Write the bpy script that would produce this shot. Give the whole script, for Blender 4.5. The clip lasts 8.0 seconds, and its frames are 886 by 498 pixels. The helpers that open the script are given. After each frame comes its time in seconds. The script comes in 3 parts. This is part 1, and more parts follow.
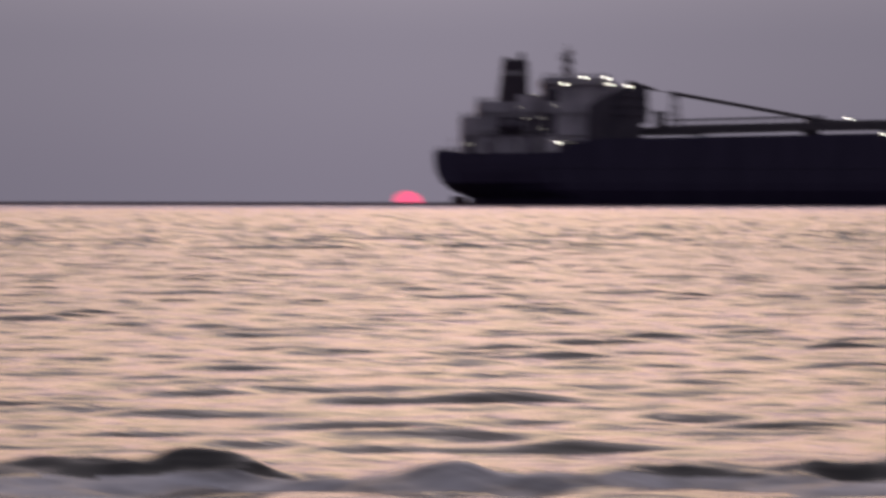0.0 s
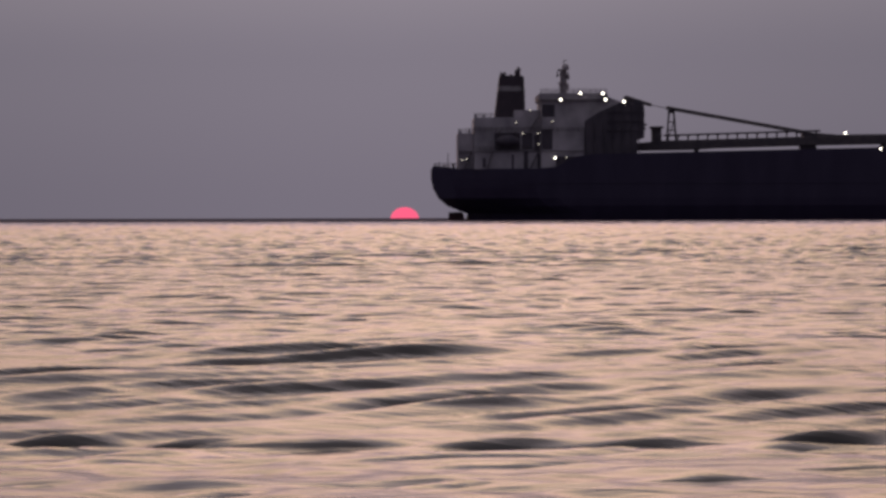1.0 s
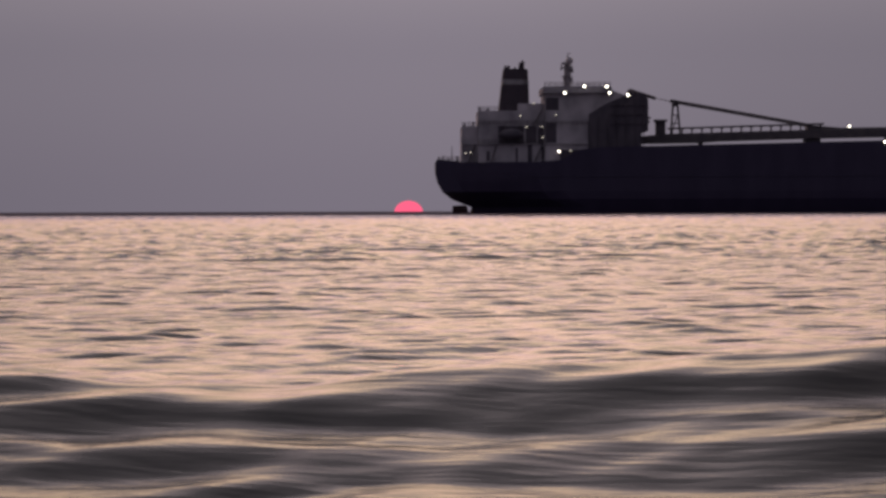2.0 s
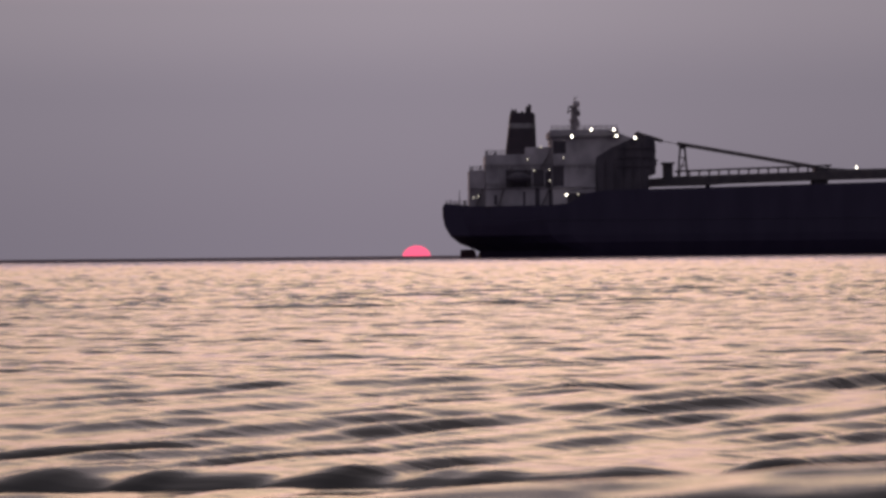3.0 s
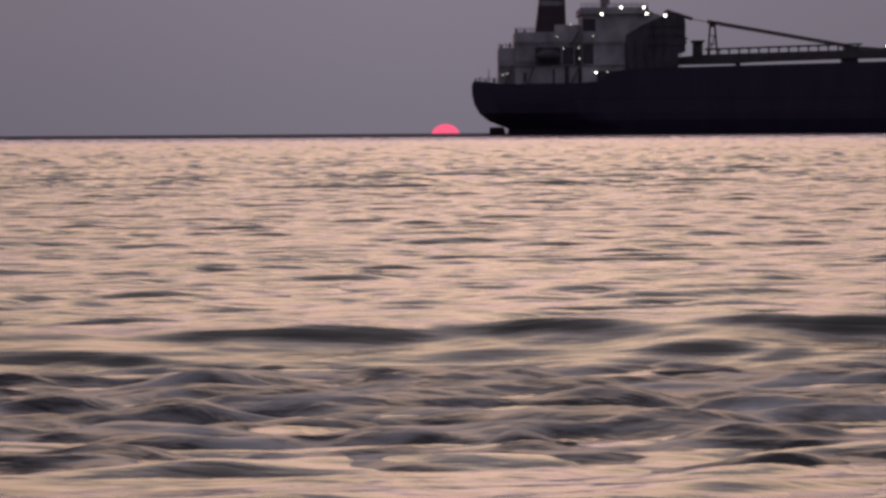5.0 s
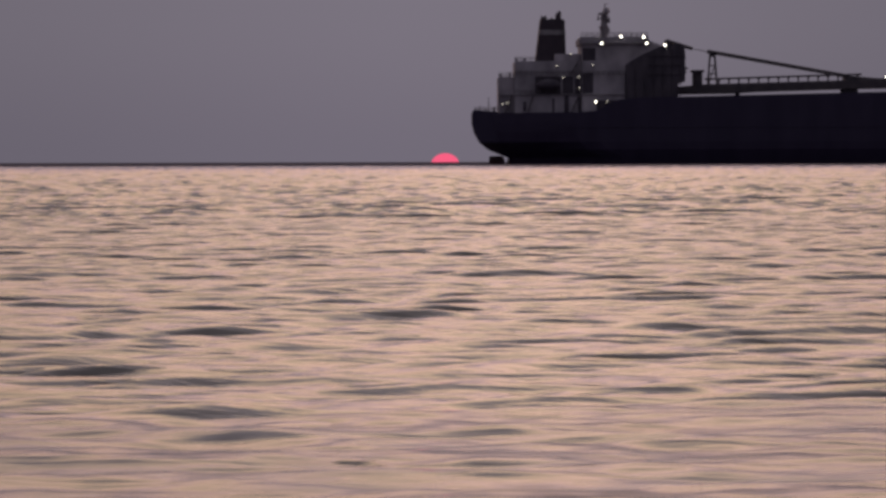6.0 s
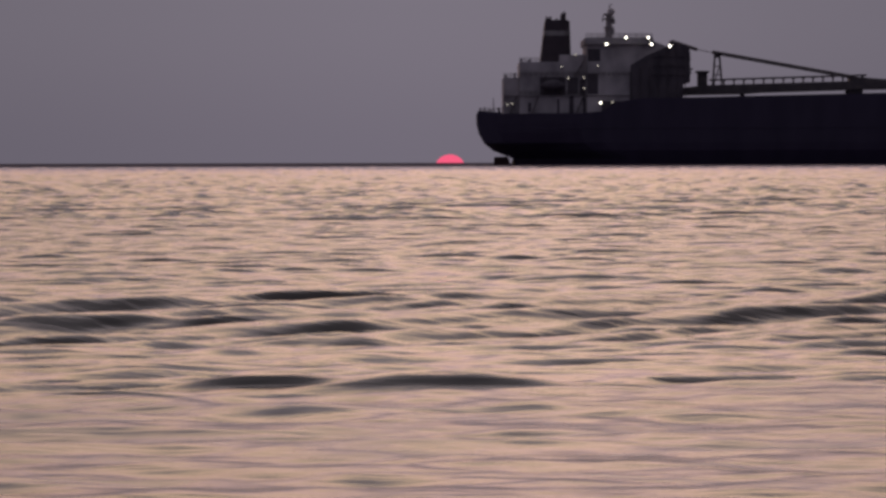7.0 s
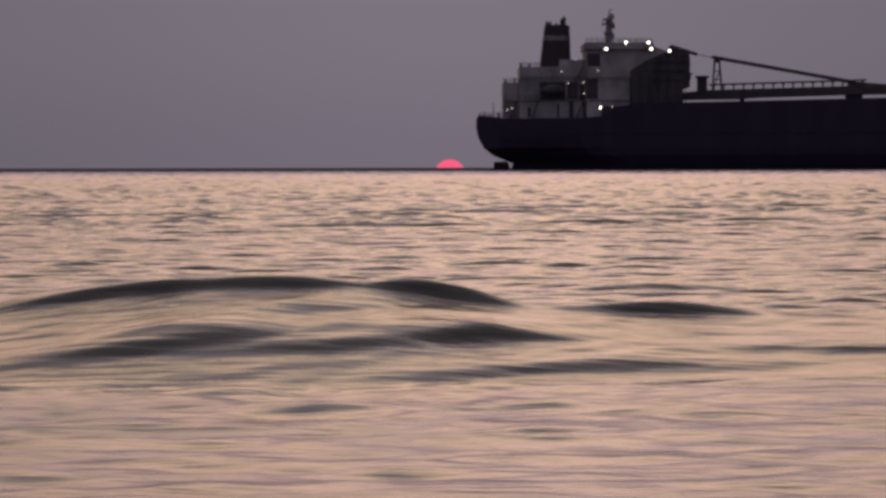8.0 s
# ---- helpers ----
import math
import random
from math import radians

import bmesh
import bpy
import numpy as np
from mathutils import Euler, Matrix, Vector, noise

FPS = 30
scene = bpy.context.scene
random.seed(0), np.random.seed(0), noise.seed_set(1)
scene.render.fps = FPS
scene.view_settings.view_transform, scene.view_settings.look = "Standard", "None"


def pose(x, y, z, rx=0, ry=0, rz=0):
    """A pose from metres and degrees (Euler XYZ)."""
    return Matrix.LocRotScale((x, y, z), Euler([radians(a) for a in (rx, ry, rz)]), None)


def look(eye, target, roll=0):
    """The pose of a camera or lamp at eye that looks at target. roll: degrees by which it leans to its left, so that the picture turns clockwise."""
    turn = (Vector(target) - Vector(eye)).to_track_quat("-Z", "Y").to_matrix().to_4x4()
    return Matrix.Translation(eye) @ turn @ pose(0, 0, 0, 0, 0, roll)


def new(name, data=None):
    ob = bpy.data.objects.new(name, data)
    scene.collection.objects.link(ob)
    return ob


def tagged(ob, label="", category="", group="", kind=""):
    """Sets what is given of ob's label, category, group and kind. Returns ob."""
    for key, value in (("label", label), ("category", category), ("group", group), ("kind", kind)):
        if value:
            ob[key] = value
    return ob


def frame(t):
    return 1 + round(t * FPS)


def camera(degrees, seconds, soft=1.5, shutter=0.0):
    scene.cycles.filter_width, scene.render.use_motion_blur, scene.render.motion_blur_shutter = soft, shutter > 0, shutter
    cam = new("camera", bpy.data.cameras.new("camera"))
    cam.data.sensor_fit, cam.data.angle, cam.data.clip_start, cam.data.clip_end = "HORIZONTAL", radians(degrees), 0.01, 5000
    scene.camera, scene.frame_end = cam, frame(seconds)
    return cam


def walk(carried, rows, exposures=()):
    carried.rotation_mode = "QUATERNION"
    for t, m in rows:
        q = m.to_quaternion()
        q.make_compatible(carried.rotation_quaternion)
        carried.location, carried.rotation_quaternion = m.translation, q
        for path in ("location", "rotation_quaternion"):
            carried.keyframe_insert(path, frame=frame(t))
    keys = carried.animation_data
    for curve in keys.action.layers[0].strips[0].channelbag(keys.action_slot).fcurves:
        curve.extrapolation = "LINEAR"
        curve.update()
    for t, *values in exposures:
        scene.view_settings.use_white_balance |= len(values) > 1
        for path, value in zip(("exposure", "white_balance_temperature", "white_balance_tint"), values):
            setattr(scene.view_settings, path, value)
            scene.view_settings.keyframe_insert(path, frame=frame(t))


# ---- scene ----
cam = camera(15.0, 8.0, soft=3.1, shutter=0.5)
EYE = 0.7
# seconds, yaw, pitch, lean
walk(cam, [(t, pose(0, 0, EYE, 90 + p, r, y)) for t, y, p, r in (
    (0.0, -0.733, -0.805, -0.10), (0.033, -0.45, -0.70, -0.12), (0.067, -0.62, -0.45, -0.15), (0.1, -0.841, -0.218, -0.20), (0.2, -0.810, -0.819, -0.30), (0.3, -0.789, -1.218, -0.40),
    (0.4, -0.760, -1.399, -0.55), (0.5, -0.829, -1.101, -0.58), (0.6, -0.843, -0.756, -0.40), (0.7, -0.814, -0.514, -0.10),
    (0.8, -0.824, -0.468, -0.00), (0.9, -0.848, -0.560, 0.10), (1, -0.788, -0.534, 0.13), (1.1, -0.706, -0.574, 0.12),
    (1.2, -0.678, -0.632, 0.10), (1.3, -0.650, -0.660, 0.10), (1.4, -0.666, -0.675, 0.09), (1.5, -0.663, -0.668, 0.09),
    (1.6, -0.694, -0.675, 0.10), (1.7, -0.705, -0.687, 0.12), (2.8, -0.640, -0.115, 0.44), (3, -0.585, 0.106, 0.56),
    (3.1, -0.624, 0.193, 0.53), (3.2, -0.598, 0.228, 0.45), (3.3, -0.533, 0.215, 0.38), (3.4, -0.477, 0.112, 0.30),
    (3.5, -0.453, -0.040, 0.26), (3.6, -0.434, -0.102, 0.25), (3.7, -0.478, 0.036, 0.26), (3.8, -0.433, -0.184, 0.27),
    (3.9, -0.360, -0.328, 0.28), (4, -0.326, -0.450, 0.29), (4.1, -0.290, -0.591, 0.30), (4.3, -0.302, -0.647, 0.32),
    (4.5, -0.283, -0.732, 0.33), (4.6, -0.286, -0.930, 0.35), (4.7, -0.269, -1.150, 0.36), (4.8, -0.137, -1.534, 0.37),
    (4.9, -0.079, -1.981, 0.37), (5, -0.090, -1.975, 0.37), (5.1, -0.084, -1.942, 0.30), (5.2, -0.174, -1.741, 0.23),
    (6.3, -0.085, -1.462, 0.12), (6.5, -0.115, -1.442, 0.11), (7, -0.015, -1.475, 0.13), (7.5, 0.000, -1.500, 0.15),
    (8, -0.018, -1.393, 0.12),)],
     exposures=[(0.0, 0.38, 6330, 10), (0.5, 0.10, 6650, 9), (1.0, 0.12, 6450, 10), (1.6, 0.13, 6500, 10), (2.8, 0.38, 6600, 10), (3.5, 0.46, 6600, 10), (4.5, 0.46, 6550, 10),
                (5.2, 0.02, 6400, 10), (6.5, -0.05, 6450, 10), (7.4, -0.05, 6420, 10), (8.0, -0.01, 6560, 10)])

# ---- sky, haze and the setting sun ----
world = bpy.data.worlds.new("dusk")
scene.world = world
world.use_nodes = True
wn, wl = world.node_tree.nodes, world.node_tree.links
wn.clear()


def ramp(nodes, stops, mode="EASE"):
    r = nodes.new("ShaderNodeValToRGB")
    r.color_ramp.interpolation = mode
    e = r.color_ramp.elements
    while len(e) < len(stops):
        e.new(0.5)
    for el, (p, c) in zip(e, stops):
        el.position, el.color = p, (*c, 1)
    return r


w_out = wn.new("ShaderNodeOutputWorld")
w_bg = wn.new("ShaderNodeBackground")
w_tc = wn.new("ShaderNodeTexCoord")
w_sep = wn.new("ShaderNodeSeparateXYZ")
wl.new(w_tc.outputs["Generated"], w_sep.inputs[0])
west = ramp(wn, [(0.0, (0.162, 0.146, 0.184)), (0.045, (0.187, 0.168, 0.206)), (0.075, (0.238, 0.210, 0.246)),
                 (0.108, (0.94, 0.63, 0.65)), (0.20, (1.70, 1.07, 0.82)), (0.32, (1.76, 1.24, 0.86)), (0.47, (0.80, 0.66, 0.69)), (0.70, (0.40, 0.355, 0.385)), (1.0, (0.26, 0.245, 0.28))])
east = ramp(wn, [(0.0, (0.06, 0.055, 0.075)), (0.3, (0.10, 0.095, 0.125)), (0.75, (0.18, 0.17, 0.21)), (1.0, (0.24, 0.23, 0.27))])
side = wn.new("ShaderNodeMapRange")
side.inputs["From Min"].default_value, side.inputs["From Max"].default_value = -0.25, 0.6
side.interpolation_type = "SMOOTHSTEP"
wl.new(w_sep.outputs["Z"], west.inputs[0])
wl.new(w_sep.outputs["Z"], east.inputs[0])
wl.new(w_sep.outputs["Y"], side.inputs["Value"])
off_sun = wn.new("ShaderNodeMath")
off_sun.operation = "ABSOLUTE"
aside = wn.new("ShaderNodeMath")
aside.operation = "SUBTRACT"
aside.inputs[1].default_value = 0.035
wl.new(w_sep.outputs["X"], aside.inputs[0])
wl.new(aside.outputs[0], off_sun.inputs[0])
spread = wn.new("ShaderNodeMapRange")
spread.inputs["From Max"].default_value, spread.inputs["To Min"].default_value, spread.inputs["To Max"].default_value = 0.3, 1.06, 0.55
wl.new(off_sun.outputs[0], spread.inputs["Value"])
above = wn.new("ShaderNodeMapRange")
above.inputs["From Min"].default_value, above.inputs["From Max"].default_value = 0.06, 0.14
wl.new(w_sep.outputs["Z"], above.inputs["Value"])
west_mix = wn.new("ShaderNodeMix")
west_mix.data_type = "RGBA"
west_dim = wn.new("ShaderNodeVectorMath")
west_dim.operation = "SCALE"
wl.new(west.outputs[0], west_dim.inputs[0])
wl.new(spread.outputs[0], west_dim.inputs["Scale"])
wl.new(above.outputs[0], west_mix.inputs["Factor"])
# the haze is brightest round the sun's bearing
haze_off = wn.new("ShaderNodeMath")
haze_off.operation = "ABSOLUTE"
haze_fall = wn.new("ShaderNodeMapRange")
haze_fall.interpolation_type = "SMOOTHSTEP"
haze_fall.inputs["From Max"].default_value, haze_fall.inputs["To Min"].default_value, haze_fall.inputs["To Max"].default_value = 0.16, 1.04, 0.88
haze_dim = wn.new("ShaderNodeVectorMath")
haze_dim.operation = "SCALE"
wl.new(w_sep.outputs["X"], haze_off.inputs[0])
wl.new(haze_off.outputs[0], haze_fall.inputs["Value"])
wl.new(west.outputs[0], haze_dim.inputs[0])
wl.new(haze_fall.outputs[0], haze_dim.inputs["Scale"])
wl.new(haze_dim.outputs[0], west_mix.inputs[6])
wl.new(west_dim.outputs[0], west_mix.inputs[7])
w_mix = wn.new("ShaderNodeMix")
w_mix.data_type = "RGBA"
wl.new(side.outputs[0], w_mix.inputs["Factor"])
wl.new(east.outputs[0], w_mix.inputs[6])
wl.new(west_mix.outputs[2], w_mix.inputs[7])
w_sky = wn.new("ShaderNodeTexSky")
w_sky.sky_type, w_sky.sun_disc = "NISHITA", False
w_sky.sun_elevation, w_sky.sun_rotation = radians(0.3), radians(0.0)
w_scale = wn.new("ShaderNodeVectorMath")
w_scale.operation = "MULTIPLY_ADD"
w_scale.inputs[1].default_value = (0.0004, 0.0004, 0.0004)
wl.new(w_sky.outputs[0], w_scale.inputs[0])
wl.new(w_mix.outputs[2], w_scale.inputs[2])
wl.new(w_scale.outputs[0], w_bg.inputs["Color"])
wl.new(w_bg.outputs[0], w_out.inputs[0])

sun_lamp = new("sun_light", bpy.data.lights.new("sun_light", "SUN"))
sun_lamp.data.energy, sun_lamp.data.angle, sun_lamp.data.color = 0.0004, radians(0.53), (1.0, 0.3, 0.3)
sun_lamp.matrix_world = look((0, 0, 0), (0, -100, -0.6))


# ---- materials ----
def material(name, base, rough=0.6, metal=0.0, base2=None, scale=2.0, bump=0.0, bump_scale=20.0, stretch=(1, 1, 1)):
    """Painted or natural surface: two tones in noise at two scales, with fine relief."""
    m = bpy.data.materials.new(name)
    m.use_nodes = True
    n, l = m.node_tree.nodes, m.node_tree.links
    b = n["Principled BSDF"]
    b.inputs["Roughness"].default_value, b.inputs["Metallic"].default_value = rough, metal
    tc, mp = n.new("ShaderNodeTexCoord"), n.new("ShaderNodeMapping")
    mp.inputs["Scale"].default_value = stretch
    l.new(tc.outputs["Object"], mp.inputs[0])
    nz, nf = n.new("ShaderNodeTexNoise"), n.new("ShaderNodeTexNoise")
    nz.inputs["Scale"].default_value, nz.inputs["Detail"].default_value = scale, 6
    nf.inputs["Scale"].default_value, nf.inputs["Detail"].default_value = bump_scale, 4
    l.new(mp.outputs[0], nz.inputs["Vector"])
    l.new(mp.outputs[0], nf.inputs["Vector"])
    r = ramp(n, [(0.35, base), (0.68, base2 or base)], "LINEAR")
    l.new(nz.outputs["Fac"], r.inputs[0])
    l.new(r.outputs[0], b.inputs["Base Color"])
    if bump:
        bp = n.new("ShaderNodeBump")
        bp.inputs["Strength"].default_value, bp.inputs["Distance"].default_value = bump, 0.05
        l.new(nf.outputs["Fac"], bp.inputs["Height"])
        l.new(bp.outputs[0], b.inputs["Normal"])
    return m


def water(name, ripples, rough=0.06, base=(0.075, 0.068, 0.058), foam=0.0, bubbles=9.0, ior=1.333, soft_edge=0.2):
    """Sea water. ripples: (scale along y, stretch across, height) of each set of wavelets. foam: how much of it is white."""
    m = bpy.data.materials.new(name)
    m.use_nodes = True
    n, l = m.node_tree.nodes, m.node_tree.links
    b = n["Principled BSDF"]
    b.inputs["Base Color"].default_value = (*base, 1)
    b.inputs["Roughness"].default_value, b.inputs["IOR"].default_value = rough, ior
    tc = n.new("ShaderNodeTexCoord")
    normal = None
    for scale, across, height in ripples:
        mp, nz, bp = n.new("ShaderNodeMapping"), n.new("ShaderNodeTexNoise"), n.new("ShaderNodeBump")
        mp.inputs["Scale"].default_value = (scale / across, scale, scale)
        nz.inputs["Scale"].default_value, nz.inputs["Detail"].default_value, nz.inputs["Distortion"].default_value = 1.0, 3, 0.4
        bp.inputs["Strength"].default_value, bp.inputs["Distance"].default_value = 1.0, height
        l.new(tc.outputs["Object"], mp.inputs[0])
        l.new(mp.outputs[0], nz.inputs["Vector"])
        l.new(nz.outputs["Fac"], bp.inputs["Height"])
        if normal:
            l.new(normal, bp.inputs["Normal"])
        normal = bp.outputs[0]
    l.new(normal, b.inputs["Normal"])
    if foam:
        nz = n.new("ShaderNodeTexNoise")
        nz.inputs["Scale"].default_value, nz.inputs["Detail"].default_value, nz.inputs["Distortion"].default_value = bubbles, 8, 1.2
        mp = n.new("ShaderNodeMapping")
        mp.inputs["Scale"].default_value = (0.45, 1, 1)
        l.new(tc.outputs["Object"], mp.inputs[0])
        l.new(mp.outputs[0], nz.inputs["Vector"])
        mr = n.new("ShaderNodeMapRange")
        mr.inputs["From Min"].default_value, mr.inputs["From Max"].default_value = 0.62 - foam * 0.3, 0.62 - foam * 0.3 + soft_edge
        l.new(nz.outputs["Fac"], mr.inputs["Value"])
        fb = n.new("ShaderNodeBsdfDiffuse")
        fb.inputs["Color"].default_value = (0.78, 0.77, 0.80, 1)
        mx = n.new("ShaderNodeMixShader")
        l.new(mr.outputs[0], mx.inputs[0])
        l.new(b.outputs[0], mx.inputs[1])
        l.new(fb.outputs[0], mx.inputs[2])
        l.new(mx.outputs[0], n["Material Output"].inputs[0])
    return m


def glow(name, colour, strength):
    m = bpy.data.materials.new(name)
    m.use_nodes = True
    n, l = m.node_tree.nodes, m.node_tree.links
    n.clear()
    o, e = n.new("ShaderNodeOutputMaterial"), n.new("ShaderNodeEmission")
    e.inputs["Color"].default_value, e.inputs["Strength"].default_value = (*colour, 1), strength
    l.new(e.outputs[0], o.inputs[0])
    return m


SEA_NEAR = water("sea_water_near", [(5.0, 2.6, 0.012), (14.0, 3.0, 0.004)], rough=0.09)
SEA_CROSS = water("sea_water_cross", [(6.0, 2.6, 0.010), (16.0, 3.0, 0.0035)], rough=0.09)
SEA_MID = water("sea_water_mid", [(2.4, 2.6, 0.03), (6.0, 2.4, 0.008)], rough=0.07)
# far copy of the sea: reflection cut, its dim tone put into the base
SEA_FAR = water("sea_water_far_dimmed", [(0.6, 3.0, 0.02)], rough=0.8, ior=1.02, base=(0.13, 0.115, 0.14))
# sea water with a darker base, which deepens the shade on wave faces
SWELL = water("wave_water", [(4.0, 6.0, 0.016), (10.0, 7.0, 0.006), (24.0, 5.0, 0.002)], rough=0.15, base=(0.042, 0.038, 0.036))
FROTH = water("broken_wave_water", [(6.0, 2.0, 0.035), (14.0, 1.8, 0.014), (30.0, 1.6, 0.005)], rough=0.32, base=(0.05, 0.046, 0.055), foam=0.6, soft_edge=0.4, bubbles=4.5)
FOAM = water("white_foam", [(6.0, 2.0, 0.03), (18.0, 1.6, 0.010)], rough=0.4, base=(0.10, 0.095, 0.10), foam=1.0, soft_edge=0.35, bubbles=6.0)
SAND = material("wet_sand", (0.16, 0.12, 0.085), 0.55, base2=(0.24, 0.19, 0.14), scale=1.5, bump=0.3, bump_scale=40)
SUN_GLOW = glow("setting_sun", (1.0, 0.125, 0.24), 0.98)
# black lifted towards purple: the haze before the ship is in this colour
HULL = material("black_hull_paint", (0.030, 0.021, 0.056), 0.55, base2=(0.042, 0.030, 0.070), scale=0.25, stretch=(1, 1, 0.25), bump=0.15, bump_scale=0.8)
BOOT = material("red_boot_topping", (0.06, 0.025, 0.03), 0.6, base2=(0.08, 0.03, 0.035), scale=0.4)
WHITE = material("white_ship_paint", (0.56, 0.52, 0.55), 0.6, base2=(0.27, 0.25, 0.275), scale=0.2, stretch=(1, 1, 0.7), bump=0.1, bump_scale=1.5)
# casing paint, also the colour of the slabs that stand for shade
SOOT_SHADE = material("soot_and_shade_paint", (0.06, 0.05, 0.068), 0.65, base2=(0.11, 0.094, 0.115), scale=0.4, stretch=(1, 1, 0.4))
FUNNEL = material("black_funnel_paint", (0.05, 0.036, 0.05), 0.55, base2=(0.07, 0.052, 0.066), scale=0.6)
BAND = material("pale_funnel_band", (0.34, 0.32, 0.33), 0.5, base2=(0.20, 0.185, 0.19), scale=0.8)
GREY = material("grey_mast_paint", (0.34, 0.32, 0.34), 0.6, base2=(0.22, 0.20, 0.22), scale=0.8)
STEEL = material("dark_deck_steel", (0.075, 0.065, 0.075), 0.6, base2=(0.12, 0.10, 0.105), scale=0.5, bump=0.1, bump_scale=3)
DECK = material("brown_deck_paint", (0.09, 0.05, 0.04), 0.7, base2=(0.13, 0.08, 0.06), scale=0.3)
LAMP = glow("deck_floodlight", (1.0, 0.93, 0.78), 7.0)
LAMP_DIM = glow("deck_lamp", (1.0, 0.9, 0.75), 1.1)
BRONZE = material("bronze", (0.30, 0.20, 0.09), 0.4, 0.9, base2=(0.2, 0.13, 0.06))


# ---- building helpers ----
def mesh_of(bm, name):
    me = bpy.data.meshes.new(name)
    bm.to_mesh(me)
    bm.free()
    return me


def part(name, bm, mat, parent, label=""):
    """One mesh object under a thing or a part."""
    me = mesh_of(bm, name)
    me.materials.append(mat)
    ob = new(name, me)
    ob.parent = parent
    if label:
        tagged(ob, label)
    return ob


def box(bm, x0, x1, y0, y1, z0, z1, taper=0.0):
    t = taper
    vs = [bm.verts.new(p) for p in ((x0, y0, z0), (x1, y0, z0), (x1, y1, z0), (x0, y1, z0),
                                    (x0 + t, y0 + t, z1), (x1 - t, y0 + t, z1), (x1 - t, y1 - t, z1), (x0 + t, y1 - t, z1))]
    for f in ((3, 2, 1, 0), (4, 5, 6, 7), (0, 1, 5, 4), (1, 2, 6, 5), (2, 3, 7, 6), (3, 0, 4, 7)):
        bm.faces.new([vs[i] for i in f])
    return vs


def tube(bm, a, b, r0, r1=None, sides=8):
    a, b = Vector(a), Vector(b)
    r1 = r0 if r1 is None else r1
    q = (b - a).to_track_quat("Z", "Y")
    rings = []
    for c, r in ((a, r0), (b, r1)):
        rings.append([bm.verts.new(c + q @ Vector((r * math.cos(k * math.tau / sides), r * math.sin(k * math.tau / sides), 0))) for k in range(sides)])
    for k in range(sides):
        bm.faces.new((rings[0][k], rings[0][(k + 1) % sides], rings[1][(k + 1) % sides], rings[1][k]))
    bm.faces.new(rings[0][::-1])
    bm.faces.new(rings[1])


def prism(bm, outline, y0, y1):
    """An outline in x and z, drawn out along y."""
    a = [bm.verts.new((x, y0, z)) for x, z in outline]
    b = [bm.verts.new((x, y1, z)) for x, z in outline]
    n = len(a)
    for k in range(n):
        bm.faces.new((a[k], a[(k + 1) % n], b[(k + 1) % n], b[k]))
    bm.faces.new(a[::-1])
    bm.faces.new(b)
    bmesh.ops.recalc_face_normals(bm, faces=bm.faces)


def bevel(bm, width, segments=2):
    bmesh.ops.bevel(bm, geom=bm.edges[:], offset=width, segments=segments, affect="EDGES")
    return bm


def grid_mesh(name, xs, ys, zs, keep=None):
    """A sheet from arrays of equal shape (rows, columns); keep: where it has faces."""
    r, c = zs.shape
    co = np.stack([xs, ys, zs], -1).reshape(-1, 3)
    across = np.stack([np.gradient(a, axis=1) for a in (xs, ys, zs)], -1)
    along = np.stack([np.gradient(a, axis=0) for a in (xs, ys, zs)], -1)
    normals = np.cross(across, along).reshape(-1, 3)
    normals /= np.linalg.norm(normals, axis=1)[:, None] + 1e-12
    i = np.arange(r * c).reshape(r, c)
    quads = np.stack([i[:-1, :-1], i[:-1, 1:], i[1:, 1:], i[1:, :-1]], -1).reshape(-1, 4)
    if keep is not None:
        quads = quads[keep[:-1, :-1].ravel()]
        used, quads = np.unique(quads, return_inverse=True)
        co, normals, quads = co[used], normals[used], quads.reshape(-1, 4)
    me = bpy.data.meshes.new(name)
    me.vertices.add(len(co))
    me.vertices.foreach_set("co", co.ravel())
    me.loops.add(quads.size)
    me.loops.foreach_set("vertex_index", quads.ravel())
    me.polygons.add(len(quads))
    me.polygons.foreach_set("loop_start", np.arange(0, quads.size, 4))
    me.update(calc_edges=True)
    me.polygons.foreach_set("use_smooth", np.ones(len(quads), dtype=bool))
    me.normals_split_custom_set_from_vertices(normals.tolist())
    return me


def smooth(a, lo, hi):
    t = np.clip((a - lo) / (hi - lo), 0, 1)
    return t * t * (3 - 2 * t)


def chop(x, y, seed, lengths, steep, spread, count=28, turn=0.0):
    """Height of a wind-driven sea: peaked crests, steeper towards the shore, roughly across x."""
    g = np.random.RandomState(seed)
    z = np.zeros_like(x)
    for k in range(count):
        lam = lengths[0] * (lengths[1] / lengths[0]) ** g.rand()
        ang = g.randn() * spread - turn
        kx, ky = math.sin(ang) * math.tau / lam, math.cos(ang) * math.tau / lam
        # slow bending, so that no crest is endless
        ph = kx * x + ky * y + g.rand() * math.tau + 0.9 * np.sin(x * g.uniform(0.3, 1.1) / lam + g.rand() * 6) + 0.7 * np.sin(y * g.uniform(0.2, 0.7) / lam + g.rand() * 6)
        z += steep * lam / math.tau * (np.sin(ph) - 0.22 * np.cos(2 * ph) + 0.14 * np.sin(2 * ph)) * g.uniform(0.5, 1.2)
    return z / math.sqrt(count)


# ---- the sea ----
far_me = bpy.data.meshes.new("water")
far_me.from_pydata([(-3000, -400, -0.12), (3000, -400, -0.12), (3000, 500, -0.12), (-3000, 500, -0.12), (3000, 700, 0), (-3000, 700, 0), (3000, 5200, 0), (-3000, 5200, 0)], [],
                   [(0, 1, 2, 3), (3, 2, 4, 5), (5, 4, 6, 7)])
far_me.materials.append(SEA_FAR)
